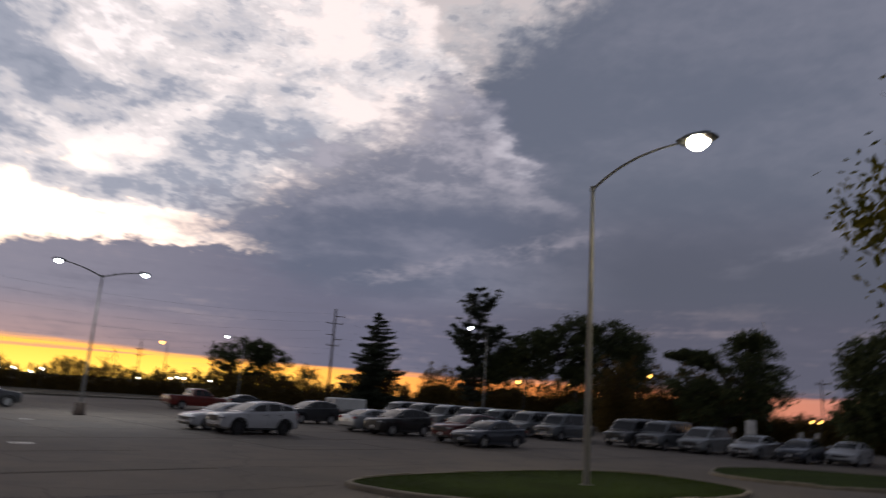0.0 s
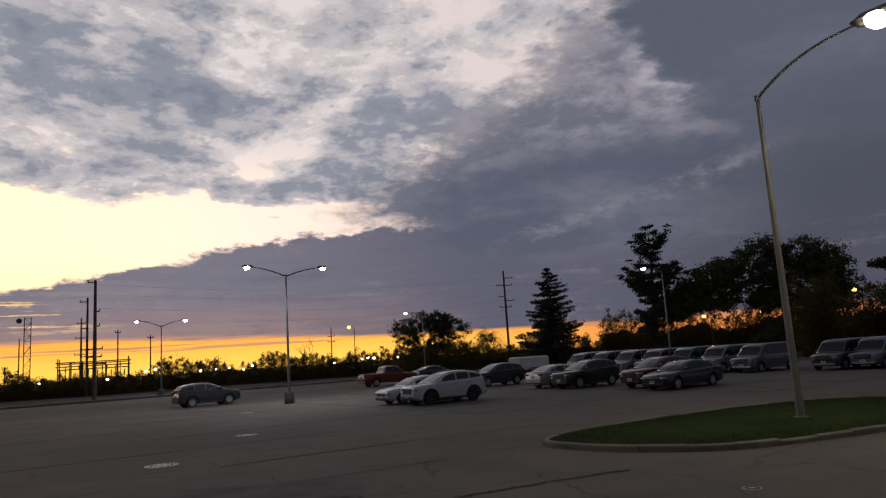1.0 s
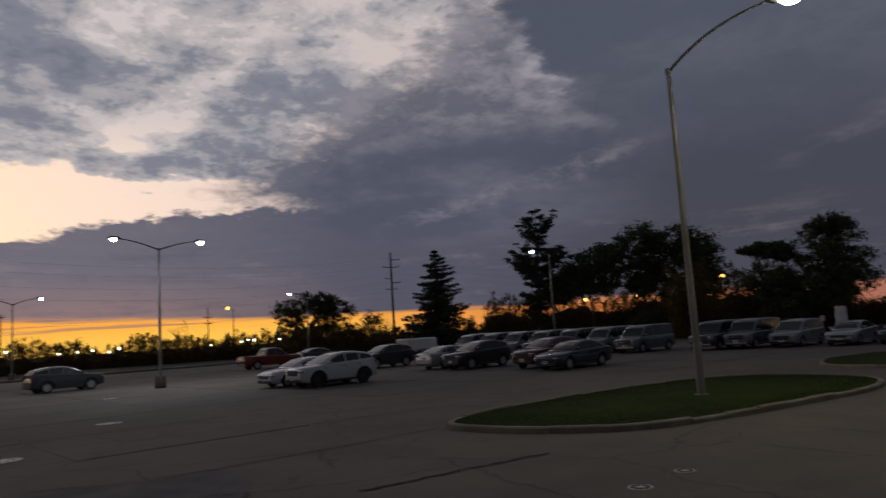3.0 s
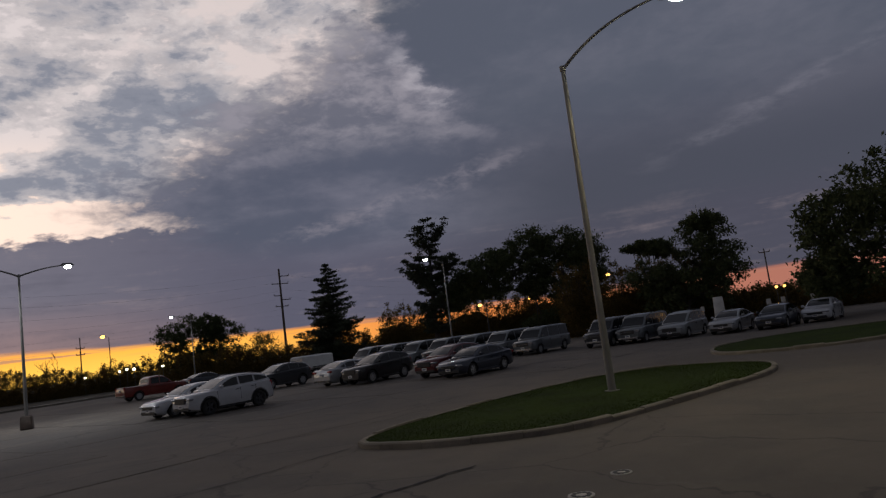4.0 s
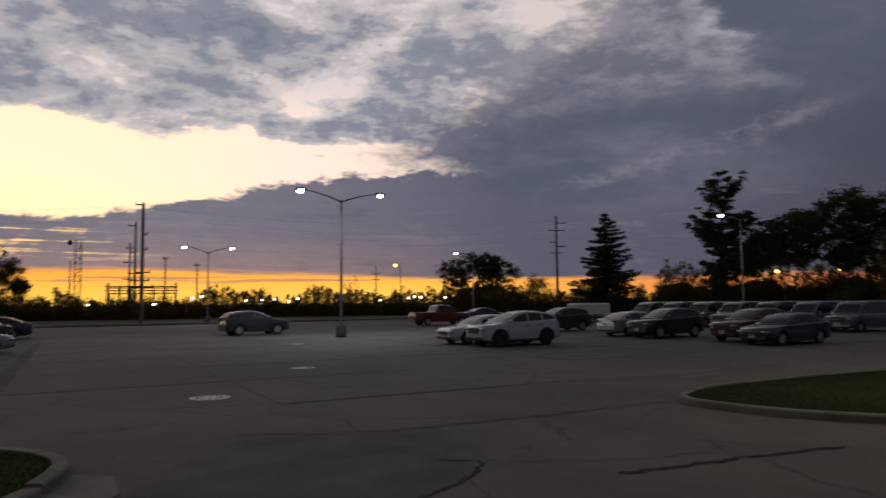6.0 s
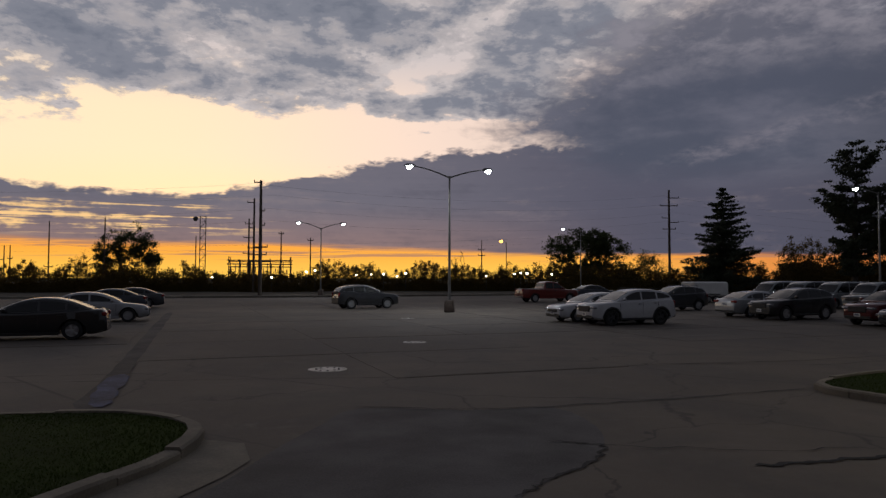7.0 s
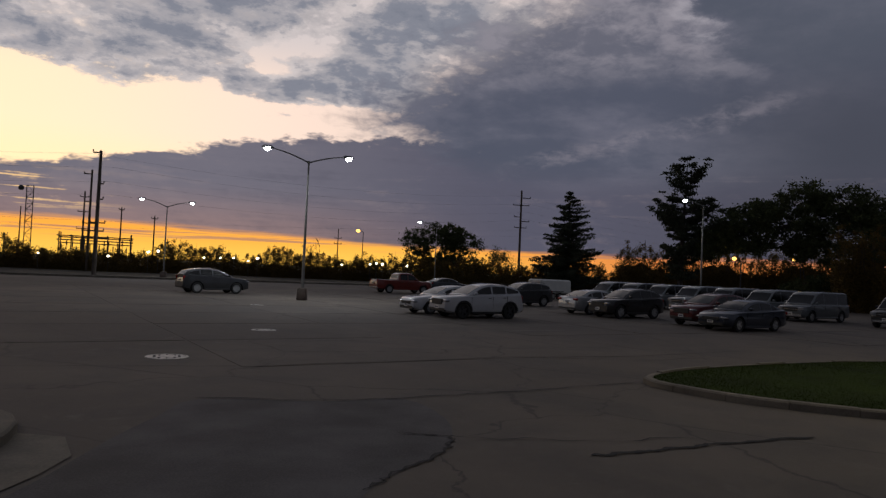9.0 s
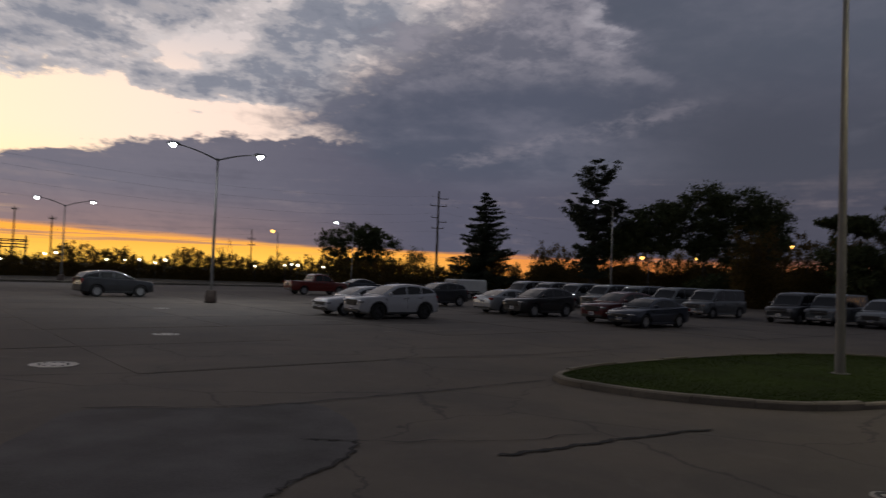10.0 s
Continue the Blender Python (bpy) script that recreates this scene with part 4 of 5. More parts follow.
def broad_tree(at, lobes, trunk, label, mat=LEAF, clumps=26, per=46, size=0.22, seed=1, forks=0.3, name="tree", thin=1.0, flatten=0.75, turn=0.0):
    """A tree whose crown is made of lobes (x, y, z, rx, ry, rz) about its foot."""
    rng = random.Random(seed)
    root = tagged(empty(name, pose(at[0], at[1], 0, 0, 0, turn)), label, "tree")
    wood, centres, radii = Shape(), [], []
    fork_z = min(l[2] - l[5] for l in lobes) * forks + 0.8
    lean = Vector((rng.uniform(-0.3, 0.3), rng.uniform(-0.3, 0.3), 0))
    fork = lean + Vector((0, 0, fork_z))
    wood.tube([(0, 0, -0.1), (0, 0, 0.3), lean * 0.5 + Vector((0, 0, fork_z * 0.6)), fork], [trunk * 1.35, trunk, trunk * 0.88, trunk * 0.8], 9)
    nodes = [(fork, trunk * 0.8)]
    for lx, ly, lz, rx, ry, rz in sorted(lobes, key=lambda l: (Vector(l[:3]) - fork).length):
        mid = Vector((lx, ly, lz))
        start, thick = min(nodes, key=lambda n: (n[0] - mid).length + (3.0 if n[0].z > mid.z else 0.0))
        bend = start.lerp(mid, 0.5) + Vector((rng.uniform(-0.5, 0.5), rng.uniform(-0.5, 0.5), rng.uniform(-0.5, 0.5)))
        wood.tube([start, start.lerp(bend, 0.5), bend, mid], [thick * 0.72, thick * 0.62, thick * 0.52, thick * 0.35], 7)
        nodes += [(bend, thick * 0.6), (mid, thick * 0.42)]
        for k in range(clumps):
            d = Vector((rng.gauss(0, 1), rng.gauss(0, 1), rng.gauss(0, 0.8))).normalized() * (rng.random() ** 0.33) * rng.uniform(0.8, 1.1)
            p = mid + Vector((d.x * rx, d.y * ry, d.z * rz))
            centres.append(p)
            radii.append(rng.uniform(0.5, 1.15) * 0.42 * min(rx, ry, rz) ** 0.5 * 1.25)
            if k % 2 == 0:
                start = bend.lerp(mid, rng.uniform(0.1, 1.0))
                wood.tube([start, start.lerp(p, 0.55) + Vector((0, 0, rng.uniform(-0.1, 0.35))), p], [trunk * 0.15, trunk * 0.09, trunk * 0.03], 5)
    piece("trunk", wood.mesh("trunk", BARK, 60), root)
    piece("crown", leaf_mesh("crown", centres, per, np.array(radii) * thin, size, mat, seed, flatten), root)
    return root


def spruce(at, height, reach, label, seed):
    rng = random.Random(seed)
    root = tagged(empty("spruce_tree", pose(at[0], at[1], 0)), label, "tree")
    wood, centres, radii = Shape(), [], []
    wood.tube([(0, 0, -0.1), (0, 0, height * 0.5), (0, 0, height)], [0.32, 0.17, 0.02], 8)
    z = height * 0.09
    while z < height * 0.99:
        f = 1 - z / height
        for k in range(5 + int(6 * f)):
            a = rng.uniform(0, 6.283)
            length = (reach * f ** 0.72 + 0.12) * rng.choice((0.42, 0.62, 0.85, 0.98, 1.12)) * (0.75 if f > 0.86 else 1.0)
            d = Vector((math.cos(a), math.sin(a), 0))
            droop = rng.uniform(-0.30, 0.06)
            pts = [Vector((0, 0, z)), Vector((0, 0, z + droop * length * 0.6)) + d * length * 0.6, Vector((0, 0, z + droop * length * 0.6 + 0.06 * length)) + d * length]
            wood.tube(pts, [0.045 * f + 0.015, 0.03 * f + 0.01, 0.008], 5)
            n = max(2, int(length / 0.33))
            for j in range(1, n + 1):
                t = j / n
                p = pts[0].lerp(pts[1], t / 0.6) if t < 0.6 else pts[1].lerp(pts[2], (t - 0.6) / 0.4)
                centres.append(p + Vector((0, 0, -0.08)))
                radii.append(0.34 + 0.30 * (1 - t) * f)
        z += height * rng.uniform(0.028, 0.044)
    piece("trunk", wood.mesh("trunk", BARK, 60), root)
    piece("crown", leaf_mesh("crown", centres, 22, radii, 0.16, NEEDLE, seed, 0.6), root)
    return root


def white_pine(at, height, reach, label, seed):
    """An old pine: bare gaps between level, upswept boughs that carry plates of needles."""
    rng = random.Random(seed)
    root = tagged(empty("pine_tree", pose(at[0], at[1], 0)), label, "tree")
    wood, centres, radii = Shape(), [], []
    top = Vector((0.5, 0, height * 0.97))
    wood.tube([(0, 0, -0.1), (0.1, 0, height * 0.4), (0.3, 0, height * 0.75), top], [0.38, 0.28, 0.16, 0.04], 8)
    z = height * 0.16
    while z < height * 0.97:
        f = z / height
        for k in range(rng.choice((3, 3, 4, 5))):
            a = rng.uniform(0, 6.283)
            span = reach * (0.55 if f < 0.42 else 0.92 if f < 0.74 else 0.6) * rng.uniform(0.45, 1.08)
            d = Vector((math.cos(a), math.sin(a), 0))
            lift = rng.uniform(0.22, 0.58) + (0.5 if f > 0.78 else 0.0)
            base = Vector((0.35 * f, 0, z))
            tip = base + d * span + Vector((0, 0, lift * span))
            knee = base + d * span * 0.55 + Vector((0, 0, lift * span * 0.25))
            wood.tube([base, knee, tip], [0.09 * (1.1 - f) + 0.02, 0.05, 0.015], 6)
            for j in range(max(4, int(span / 0.26))):
                t = rng.uniform(0.35, 1.05)
                p = base.lerp(knee, t / 0.55) if t < 0.55 else knee.lerp(tip, (t - 0.55) / 0.45)
                side = Vector((-d.y, d.x, 0)) * rng.uniform(-0.55, 0.55) * (0.5 + 0.25 * span)
                centres.append(p + side + Vector((0, 0, rng.uniform(0.0, 0.22))))
                radii.append(rng.uniform(0.36, 0.7))
        z += height * rng.uniform(0.028, 0.05)
    piece("trunk", wood.mesh("trunk", BARK, 60), root)
    piece("crown", leaf_mesh("crown", centres, 34, radii, 0.16, NEEDLE, seed, 0.32), root)
    return root


def bare_tree(at, height, label, seed, name="bare_tree"):
    rng = random.Random(seed)
    root = tagged(empty(name, pose(at[0], at[1], 0)), label, "tree")
    wood = Shape()

    def limb(p, d, length, r, depth):
        q = p + d * length
        wood.tube([p, p.lerp(q, 0.5) + Vector((rng.uniform(-0.06, 0.06), rng.uniform(-0.06, 0.06), 0)) * length, q], [r, r * 0.8, r * 0.55], 5)
        if depth:
            for k in range(rng.choice((2, 3, 3))):
                e = (d + Vector((rng.uniform(-0.75, 0.75), rng.uniform(-0.75, 0.75), rng.uniform(-0.1, 0.5)))).normalized()
                limb(p.lerp(q, rng.uniform(0.55, 1.0)), e, length * rng.uniform(0.55, 0.8), r * 0.55, depth - 1)

    limb(Vector((0, 0, -0.1)), Vector((rng.uniform(-0.1, 0.1), 0, 1)).normalized(), height * 0.38, 0.13, 4)
    piece("trunk", wood.mesh("trunk", BARK, 60), root)
    return root


white_pine((38.9, 86.0), 15.4, 4.1, "tall ragged white pine with level boughs", 7)
spruce((30.6, 108.0), 15.1, 6.4, "dark pointed spruce standing before the sunset", 4)
broad_tree((12.0, 116.0), [(0, 0, 7.4, 3.8, 3.4, 2.5), (-3.6, 0.4, 6.6, 2.6, 2.6, 2.2), (3.4, -0.3, 6.6, 2.9, 2.6, 2.4), (-1.0, 1.0, 4.4, 4.6, 3.0, 2.0), (2.8, 1.0, 3.6, 3.8, 2.6, 1.8), (1.4, -1.0, 8.2, 2.8, 2.4, 1.6), (-2.4, 0, 2.4, 2.6, 2.0, 1.6), (0.5, 0, 2.0, 4.0, 2.0, 1.4)],
           0.36, "broad round-headed tree beside a lamp post", clumps=46, per=70, size=0.17, seed=21, thin=1.0, turn=-3)
broad_tree((21.2, 119.0), [(0, 0, 3.6, 2.4, 2.2, 1.9), (-2.0, 0, 2.4, 2.2, 2.0, 1.6), (2.2, 0, 2.6, 2.4, 2.0, 1.6), (0.4, 0, 5.0, 1.4, 1.4, 1.1)],
           0.16, "ragged dark bush between the round tree and the power pole", clumps=26, per=44, size=0.13, seed=24, name="bush", thin=1.6, flatten=1.2)
broad_tree((50.0, 80.5), [(-9.6, 0, 6.2, 1.9, 2.2, 1.5), (-8.2, 0, 7.8, 2.4, 2.4, 1.9), (-5.8, 0, 9.2, 3.2, 3.0, 2.3), (-2.6, 0, 11.0, 3.4, 3.0, 2.3), (1.2, 0, 11.8, 3.6, 3.0, 2.2), (4.8, 0, 11.4, 3.4, 3.0, 2.4), (7.4, 0, 9.8, 2.5, 2.6, 2.6), (7.8, 0, 7.0, 2.2, 2.0, 2.4), (-1.5, 0, 9.0, 4.8, 3.0, 2.0), (3.8, 0, 8.6, 3.8, 2.6, 2.4), (5.6, 0, 5.4, 3.2, 2.4, 2.2), (-5.4, 0, 6.9, 3.4, 2.4, 1.6), (6.5, 0, 2.6, 3.4, 2.4, 1.9), (0.6, 0, 6.6, 2.4, 2.2, 1.4), (1.0, 0, 2.2, 3.0, 2.2, 1.5)],
           0.40, "wide flat-topped spreading tree with leaning limbs", clumps=54, per=80, size=0.17, seed=33, thin=1.15, flatten=0.65, turn=-30)
broad_tree((56.6, 59.6), [(1.6, 0, 8.1, 3.2, 3.2, 2.3), (0, 0, 5.4, 4.6, 3.2, 2.6), (3.6, 0, 5.6, 2.5, 2.6, 2.2), (-3.4, 0, 5.0, 2.6, 2.4, 2.4), (-4.3, 0, 8.5, 2.0, 1.2, 0.5), (-2.4, 0, 8.1, 1.7, 1.4, 1.0), (2.2, 0, 10.0, 2.0, 1.6, 1.2), (0, 0, 3.0, 5.0, 3.0, 2.0)],
           0.40, "dense dark maple with one flat side bough", clumps=54, per=64, size=0.16, seed=45, turn=-40)
broad_tree((55.6, 36.0), [(0, 0, 8.0, 5.2, 5.0, 3.4), (-4.0, 0, 6.0, 3.0, 3.0, 3.0), (-5.2, 0, 3.2, 2.2, 2.4, 2.0), (4.0, 0, 8.4, 4.0, 4.0, 3.2), (0, 0, 3.4, 6.0, 4.0, 2.4)],
           0.45, "massive dark tree at the lot's edge", clumps=90, per=64, size=0.17, seed=52, turn=-56)
broad_tree((19.6, 5.2), [(-2.6, 1.0, 5.2, 1.5, 1.5, 1.6), (-0.6, 0.3, 6.4, 2.2, 2.2, 1.6), (1.2, -0.6, 5.4, 2.2, 2.2, 1.8), (-0.4, -1.4, 4.8, 2.0, 2.0, 1.4)],
           0.20, "young tree with yellow-green leaves lit by the lamp", LEAFWARM, clumps=44, per=70, size=0.08, seed=61)
broad_tree((-63.9, 112.5), [(0.2, 0, 8.7, 3.3, 3.2, 2.7), (-2.5, 0, 7.0, 2.3, 2.4, 2.4), (2.8, 0, 7.4, 2.2, 2.4, 2.2), (-3.5, 0, 4.6, 1.7, 2.0, 2.0), (4.0, 0, 5.2, 1.5, 2.0, 1.3), (0.5, 0, 5.8, 2.8, 2.4, 2.0), (-0.2, 0, 2.6, 2.8, 2.4, 1.7), (-3.4, 0, 2.2, 1.8, 1.8, 1.5)],
           0.38, "lone round-headed willow-like tree against the sunset", clumps=40, per=56, size=0.16, seed=72, thin=1.05, turn=32)
bare_tree((-72.5, 112.0), 8.0, "leafless tree against the orange sky", 5)
bare_tree((-9.0, 128.0), 8.0, "leafless tree among the scrub", 8)
bare_tree((43.0, 112.0), 9.0, "leafless tree beside the pine", 14)
bare_tree((47.0, 118.0), 7.0, "thin leafless sapling beside the pine", 19)
bare_tree((-105.0, 116.0), 6.0, "small leafless tree at the field's edge", 23)


# scrub along the far edge: one long uneven thicket
def scrub_belt():
    rng = random.Random(88)
    centres, radii, wood, core = [], [], Shape(), []
    eye = Vector((6.5, 3.5))
    az = -47.0
    while az < 62.0:
        far = 108 + 16 * noise.noise((az * 0.11, 2.0, 0)) + (6 if az < 0 else 0)
        tall = 3.6 + 2.0 * noise.noise((az * 0.35, 7.0, 0)) + 0.9 * noise.noise((az * 1.3, 3.0, 0)) + rng.uniform(-0.5, 0.7)
        if az > 12:
            tall += 1.3
        if 17 < az < 44:
            tall += 1.5
        if 29 < az < 37:
            tall += 1.0
        if az > 44.5:
            tall = 2.5 + 0.8 * noise.noise((az * 0.9, 5.0, 0)) + rng.uniform(-0.2, 0.4)
        if az > 32:
            far = 78 + 5 * noise.noise((az * 0.2, 1.0, 0))
        if -27 < az < -19:
            tall = min(tall, 2.7)
        a = radians(az)
        for depth in (0, 3.5):
            p = eye + Vector((math.sin(a), math.cos(a))) * (far + depth)
            h = tall * (1.0 if depth == 0 else rng.uniform(0.9, 1.25))
            for k in range(9 if az < 12 else 14):
                centres.append((p.x + rng.uniform(-0.8, 0.8), p.y + rng.uniform(-0.8, 0.8), h * (0.1 + 0.82 * (k % 9) / 8)))
                radii.append(rng.uniform(0.5, 1.0) * (1.1 - 0.6 * (k % 9) / 8))
            for k in range(2):
                q = Vector((p.x + rng.uniform(-0.7, 0.7), p.y, h * 0.5))
                wood.tube([q, q + Vector((rng.uniform(-0.5, 0.5), 0, h * rng.uniform(0.3, 0.55)))], [0.03, 0.012], 4)
        core.append((eye + Vector((math.sin(a), math.cos(a))) * (far + 2.0), tall * (rng.uniform(0.56, 0.66) if 17 < az < 44 else rng.uniform(0.34, 0.56))))
        az += rng.uniform(0.22, 0.6)
    belt = tagged(empty("scrub_thicket", Matrix.Identity(4)), "long dark thicket of scrub along the far edge", "thicket", kind="stuff")
    piece("leaves", leaf_mesh("leaves", centres, 60, radii, 0.125, SCRUB, 88, 1.1), belt)
    piece("stems", wood.mesh("stems", BARK, 60), belt)
    verts, faces = [], []
    for p, h in core:
        verts += [(p.x, p.y, -0.1), (p.x, p.y, h), (p.x * 1.02, p.y + 2.0, h * 0.9), (p.x * 1.02, p.y + 2.0, -0.1)]
    for i in range(len(core) - 1):
        for k in range(3):
            faces.append((i * 4 + k, (i + 1) * 4 + k, (i + 1) * 4 + k + 1, i * 4 + k + 1))
    piece("dense_growth", raw("dense_growth", verts, faces, SCRUB), belt)


scrub_belt()


# ---------------------------------------------------------------- power poles, lines, masts
def bearing(az, far, eye=(6.1, 4.5)):
    return (eye[0] + far * math.sin(radians(az)), eye[1] + far * math.cos(radians(az)))


def utility_pole(at, height, arms, label, r=0.2, turn=0.0, name="utility_pole"):
    """A timber pole with crossarms (height from the top, length, tilt)."""
    root = tagged(empty(name, pose(at[0], at[1], 0, 0, 0, turn)), label, "utility pole", group="power line")
    piece("pole", Shape().tube([(0, 0, -0.2), (0, 0, height * 0.5), (0, 0, height)], [r, r * 0.82, r * 0.62], 9).mesh("pole", TIMBER, 60), root)
    for down, length, side in arms:
        z = height - down
        a = piece("crossarm", Shape().box((side * length / 2, 0, z), (length, 0.12, 0.14), 0.02).mesh("crossarm", TIMBER), root)
        s = Shape()
        for x in (side * length / 2 - length * 0.47, side * length / 2 + length * 0.47):
            s.lathe([(0.03, z + 0.07), (0.07, z + 0.12), (0.05, z + 0.18), (0.07, z + 0.24), (0.03, z + 0.32)], 8, centre=(x, 0, 0))
        piece("insulators", s.mesh("insulators", DARKSTEEL), a)
    return root


utility_pole((27.6, 134.5), 18.0, [(1.4, 1.8, 1), (2.8, 3.2, 0), (5.0, 1.3, -1), (5.8, 1.7, 1), (7.0, 2.4, 0)], "tall timber power pole with several crossarms", 0.26, 10)
utility_pole((-27.6, 83.2), 13.7, [(0.2, 0.8, -1), (3.6, 0.5, 1), (5.3, 0.5, 1), (7.9, 1.7, 0), (8.8, 1.5, 0), (9.6, 1.2, 1)], "tall timber power pole behind the far kerb", 0.24, 14)
x, y = bearing(-23.7, 108)
utility_pole((x, y), 14.0, [(0.6, 1.0, -1), (4.4, 0.8, -1), (7.4, 1.8, 0), (8.4, 1.8, 0), (9.4, 1.6, 0)], "timber power pole by the substation", 0.2, 14)
x, y = bearing(-24.1, 138)
utility_pole((x, y), 13.4, [(1.0, 1.4, 0), (3.6, 2.0, 0), (6.6, 2.2, 0), (8.2, 2.2, 0)], "timber power pole beyond the substation", 0.2, 14)
for az, far, h, arms in ((-38.0, 140, 12.0, [(8.0, 1.4, 0)]), (-34.4, 118, 11.3, [(5.0, 1.2, 0)]), (-21.6, 120, 9.9, [(0.4, 0.8, 0)]), (-19.3, 125, 9.2, [(0.5, 1.0, 0)]),
                         (-5.4, 150, 10.2, [(2.0, 1.5, 0), (3.2, 1.5, 0)]), (-40.7, 150, 8.0, [(2.6, 3.0, -1)]), (-40.35, 150, 8.0, [(2.4, 0.8, 0)]), (-28.9, 130, 5.2, [(0.3, 0.8, 0)]), (47.5, 120, 9.0, [(0.6, 1.6, 0)])):
    x, y = bearing(az, far)
    utility_pole((x, y), h, arms, "slim timber power pole in the distance", 0.14, -az)


def cable(name, a, b, sag, label, radius=0.008):
    pts = []
    for k in range(25):
        t = k / 24
        pts.append(Vector(a).lerp(Vector(b), t) - Vector((0, 0, sag * 4 * t * (1 - t))))
    return tagged(new(name, Shape().tube(pts, radius, 4).mesh(name, DARKSTEEL, 80)), label, "cable", group="power line")


for z, dx in ((13.4, -1.0), (12.0, 1.2), (10.4, 1.1), (9.0, 1.0)):
    cable("power_cable", (-27.6 + dx, 83.4, z), (27.4 + dx, 134.5, z + 3.6), 1.6, "thin dark power cable strung between poles")
    cable("power_cable", (-27.6 + dx, 83.4, z), (-110.0, 62.0, z + 0.4), 1.8, "thin dark power cable running off across the field")
    cable("power_cable", (27.4 + dx, 134.5, z + 3.6), (130.0, 190.0, z + 2.0), 2.2, "thin dark power cable running on past the trees")
for z in (8.2, 7.2):
    cable("power_cable", (-120.0, 110.0, z), (27.6, 134.5, z + 2.2), 1.4, "low cable crossing above the scrub")
    cable("power_cable", (27.6, 134.5, z + 2.2), (120.0, 150.0, z), 1.4, "low cable crossing above the scrub")


def lattice_mast(at, height, side):
    root = tagged(empty("lattice_mast", pose(at[0], at[1], 0, 0, 0, 25)), "slim steel lattice mast with a dish", "mast")
    for sx in (-1, 1):
        for sy in (-1, 1):
            piece("leg", Shape().tube([(sx * side, sy * side, 0), (sx * side, sy * side, height)], 0.06, 5).mesh("leg", DARKSTEEL), root)
    s, n = Shape(), int(height / 1.1)
    for k in range(n):
        z0, z1 = height * k / n, height * (k + 1) / n
        f = 1 if k % 2 else -1
        for sy in (-1, 1):
            s.tube([(-side * f, sy * side, z0), (side * f, sy * side, z1)], 0.035, 4)
            s.tube([(-side, sy * side, z1), (side, sy * side, z1)], 0.03, 4)
        for sx in (-1, 1):
            s.tube([(sx * side, -side * f, z0), (sx * side, side * f, z1)], 0.035, 4)
    piece("bracing", s.mesh("bracing", DARKSTEEL), root)
    piece("dish", Shape().lathe([(0.05, -0.1), (0.45, 0.1), (0.5, 0.25), (0.02, 0.05)], 12, "y", (-side - 0.9, 0, height - 0.5)).mesh("dish", DARKSTEEL), root)
    return root


lattice_mast(bearing(-27.55, 150), 14.6, 0.55)
x, y = bearing(-28.05, 149)
utility_pole((x, y), 10.6, [(7.0, 1.2, 0)], "slim pole beside the lattice mast", 0.14, 20)


def substation(at, turn):
    """Open steel gantries with busbars and insulators."""
    root = tagged(empty("substation", pose(at[0], at[1], 0, 0, 0, turn)), "open steel substation gantries with busbars", "substation")
    rng = random.Random(4)
    for k in range(7):
        for y in (0, 5):
            piece("gantry_post", Shape().tube([(k * 2.1, y, 0), (k * 2.1, y, 6.0 + (0.6 if k % 3 == 0 else 0))], 0.11, 6).mesh("gantry_post", DARKSTEEL), root)
    for y, z in ((0, 5.8), (0, 5.0), (5, 5.6), (5, 4.5)):
        piece("beam", Shape().box((6.3, y, z), (13.4, 0.22, 0.2), 0.02).mesh("beam", DARKSTEEL), root)
    for k in range(7):
        piece("cross_beam", Shape().box((k * 2.1, 2.5, 5.4), (0.16, 5.4, 0.16), 0.02).mesh("cross_beam", DARKSTEEL), root)
    for k in range(16):
        x, z = 0.4 + k * 0.82, rng.uniform(2.8, 4.4)
        s = Shape().lathe([(0.06, 0), (0.06, z)] + [(0.06 + 0.1 * (i % 2), z + 0.12 * i) for i in range(9)] + [(0.02, z + 1.15)], 8, centre=(x, rng.choice((1.0, 2.5, 4.0)), 0))
        piece("insulator_post", s.mesh("insulator_post", DARKSTEEL), root)
    return root


substation(bearing(-25.6, 152), 22)


# ---------------------------------------------------------------- lamps farther off
def small_lamp(at, z, label, mat, size, name, category, arm=0.0):
    root = tagged(empty(name, pose(at[0], at[1], 0)), label, category, group=name + "s")
    piece("pole", Shape().tube([(arm, 0, 0), (arm, 0, z - 0.25)] + ([(arm * 0.5, 0, z + 0.05), (0, 0, z)] if arm else [(0, 0, z)]), [0.09, 0.06, 0.05, 0.05] if arm else [0.03, 0.025, 0.02], 7).mesh("pole", DARKSTEEL), root)
    piece("lamp", Shape().lathe([(0.001, -size), (size * 0.75, -size * 0.6), (size, 0), (size * 0.75, size * 0.5), (0.001, size * 0.7)], 12, centre=(0, 0, z)).mesh("lamp", mat, 60), root, "glowing lamp")
    return root


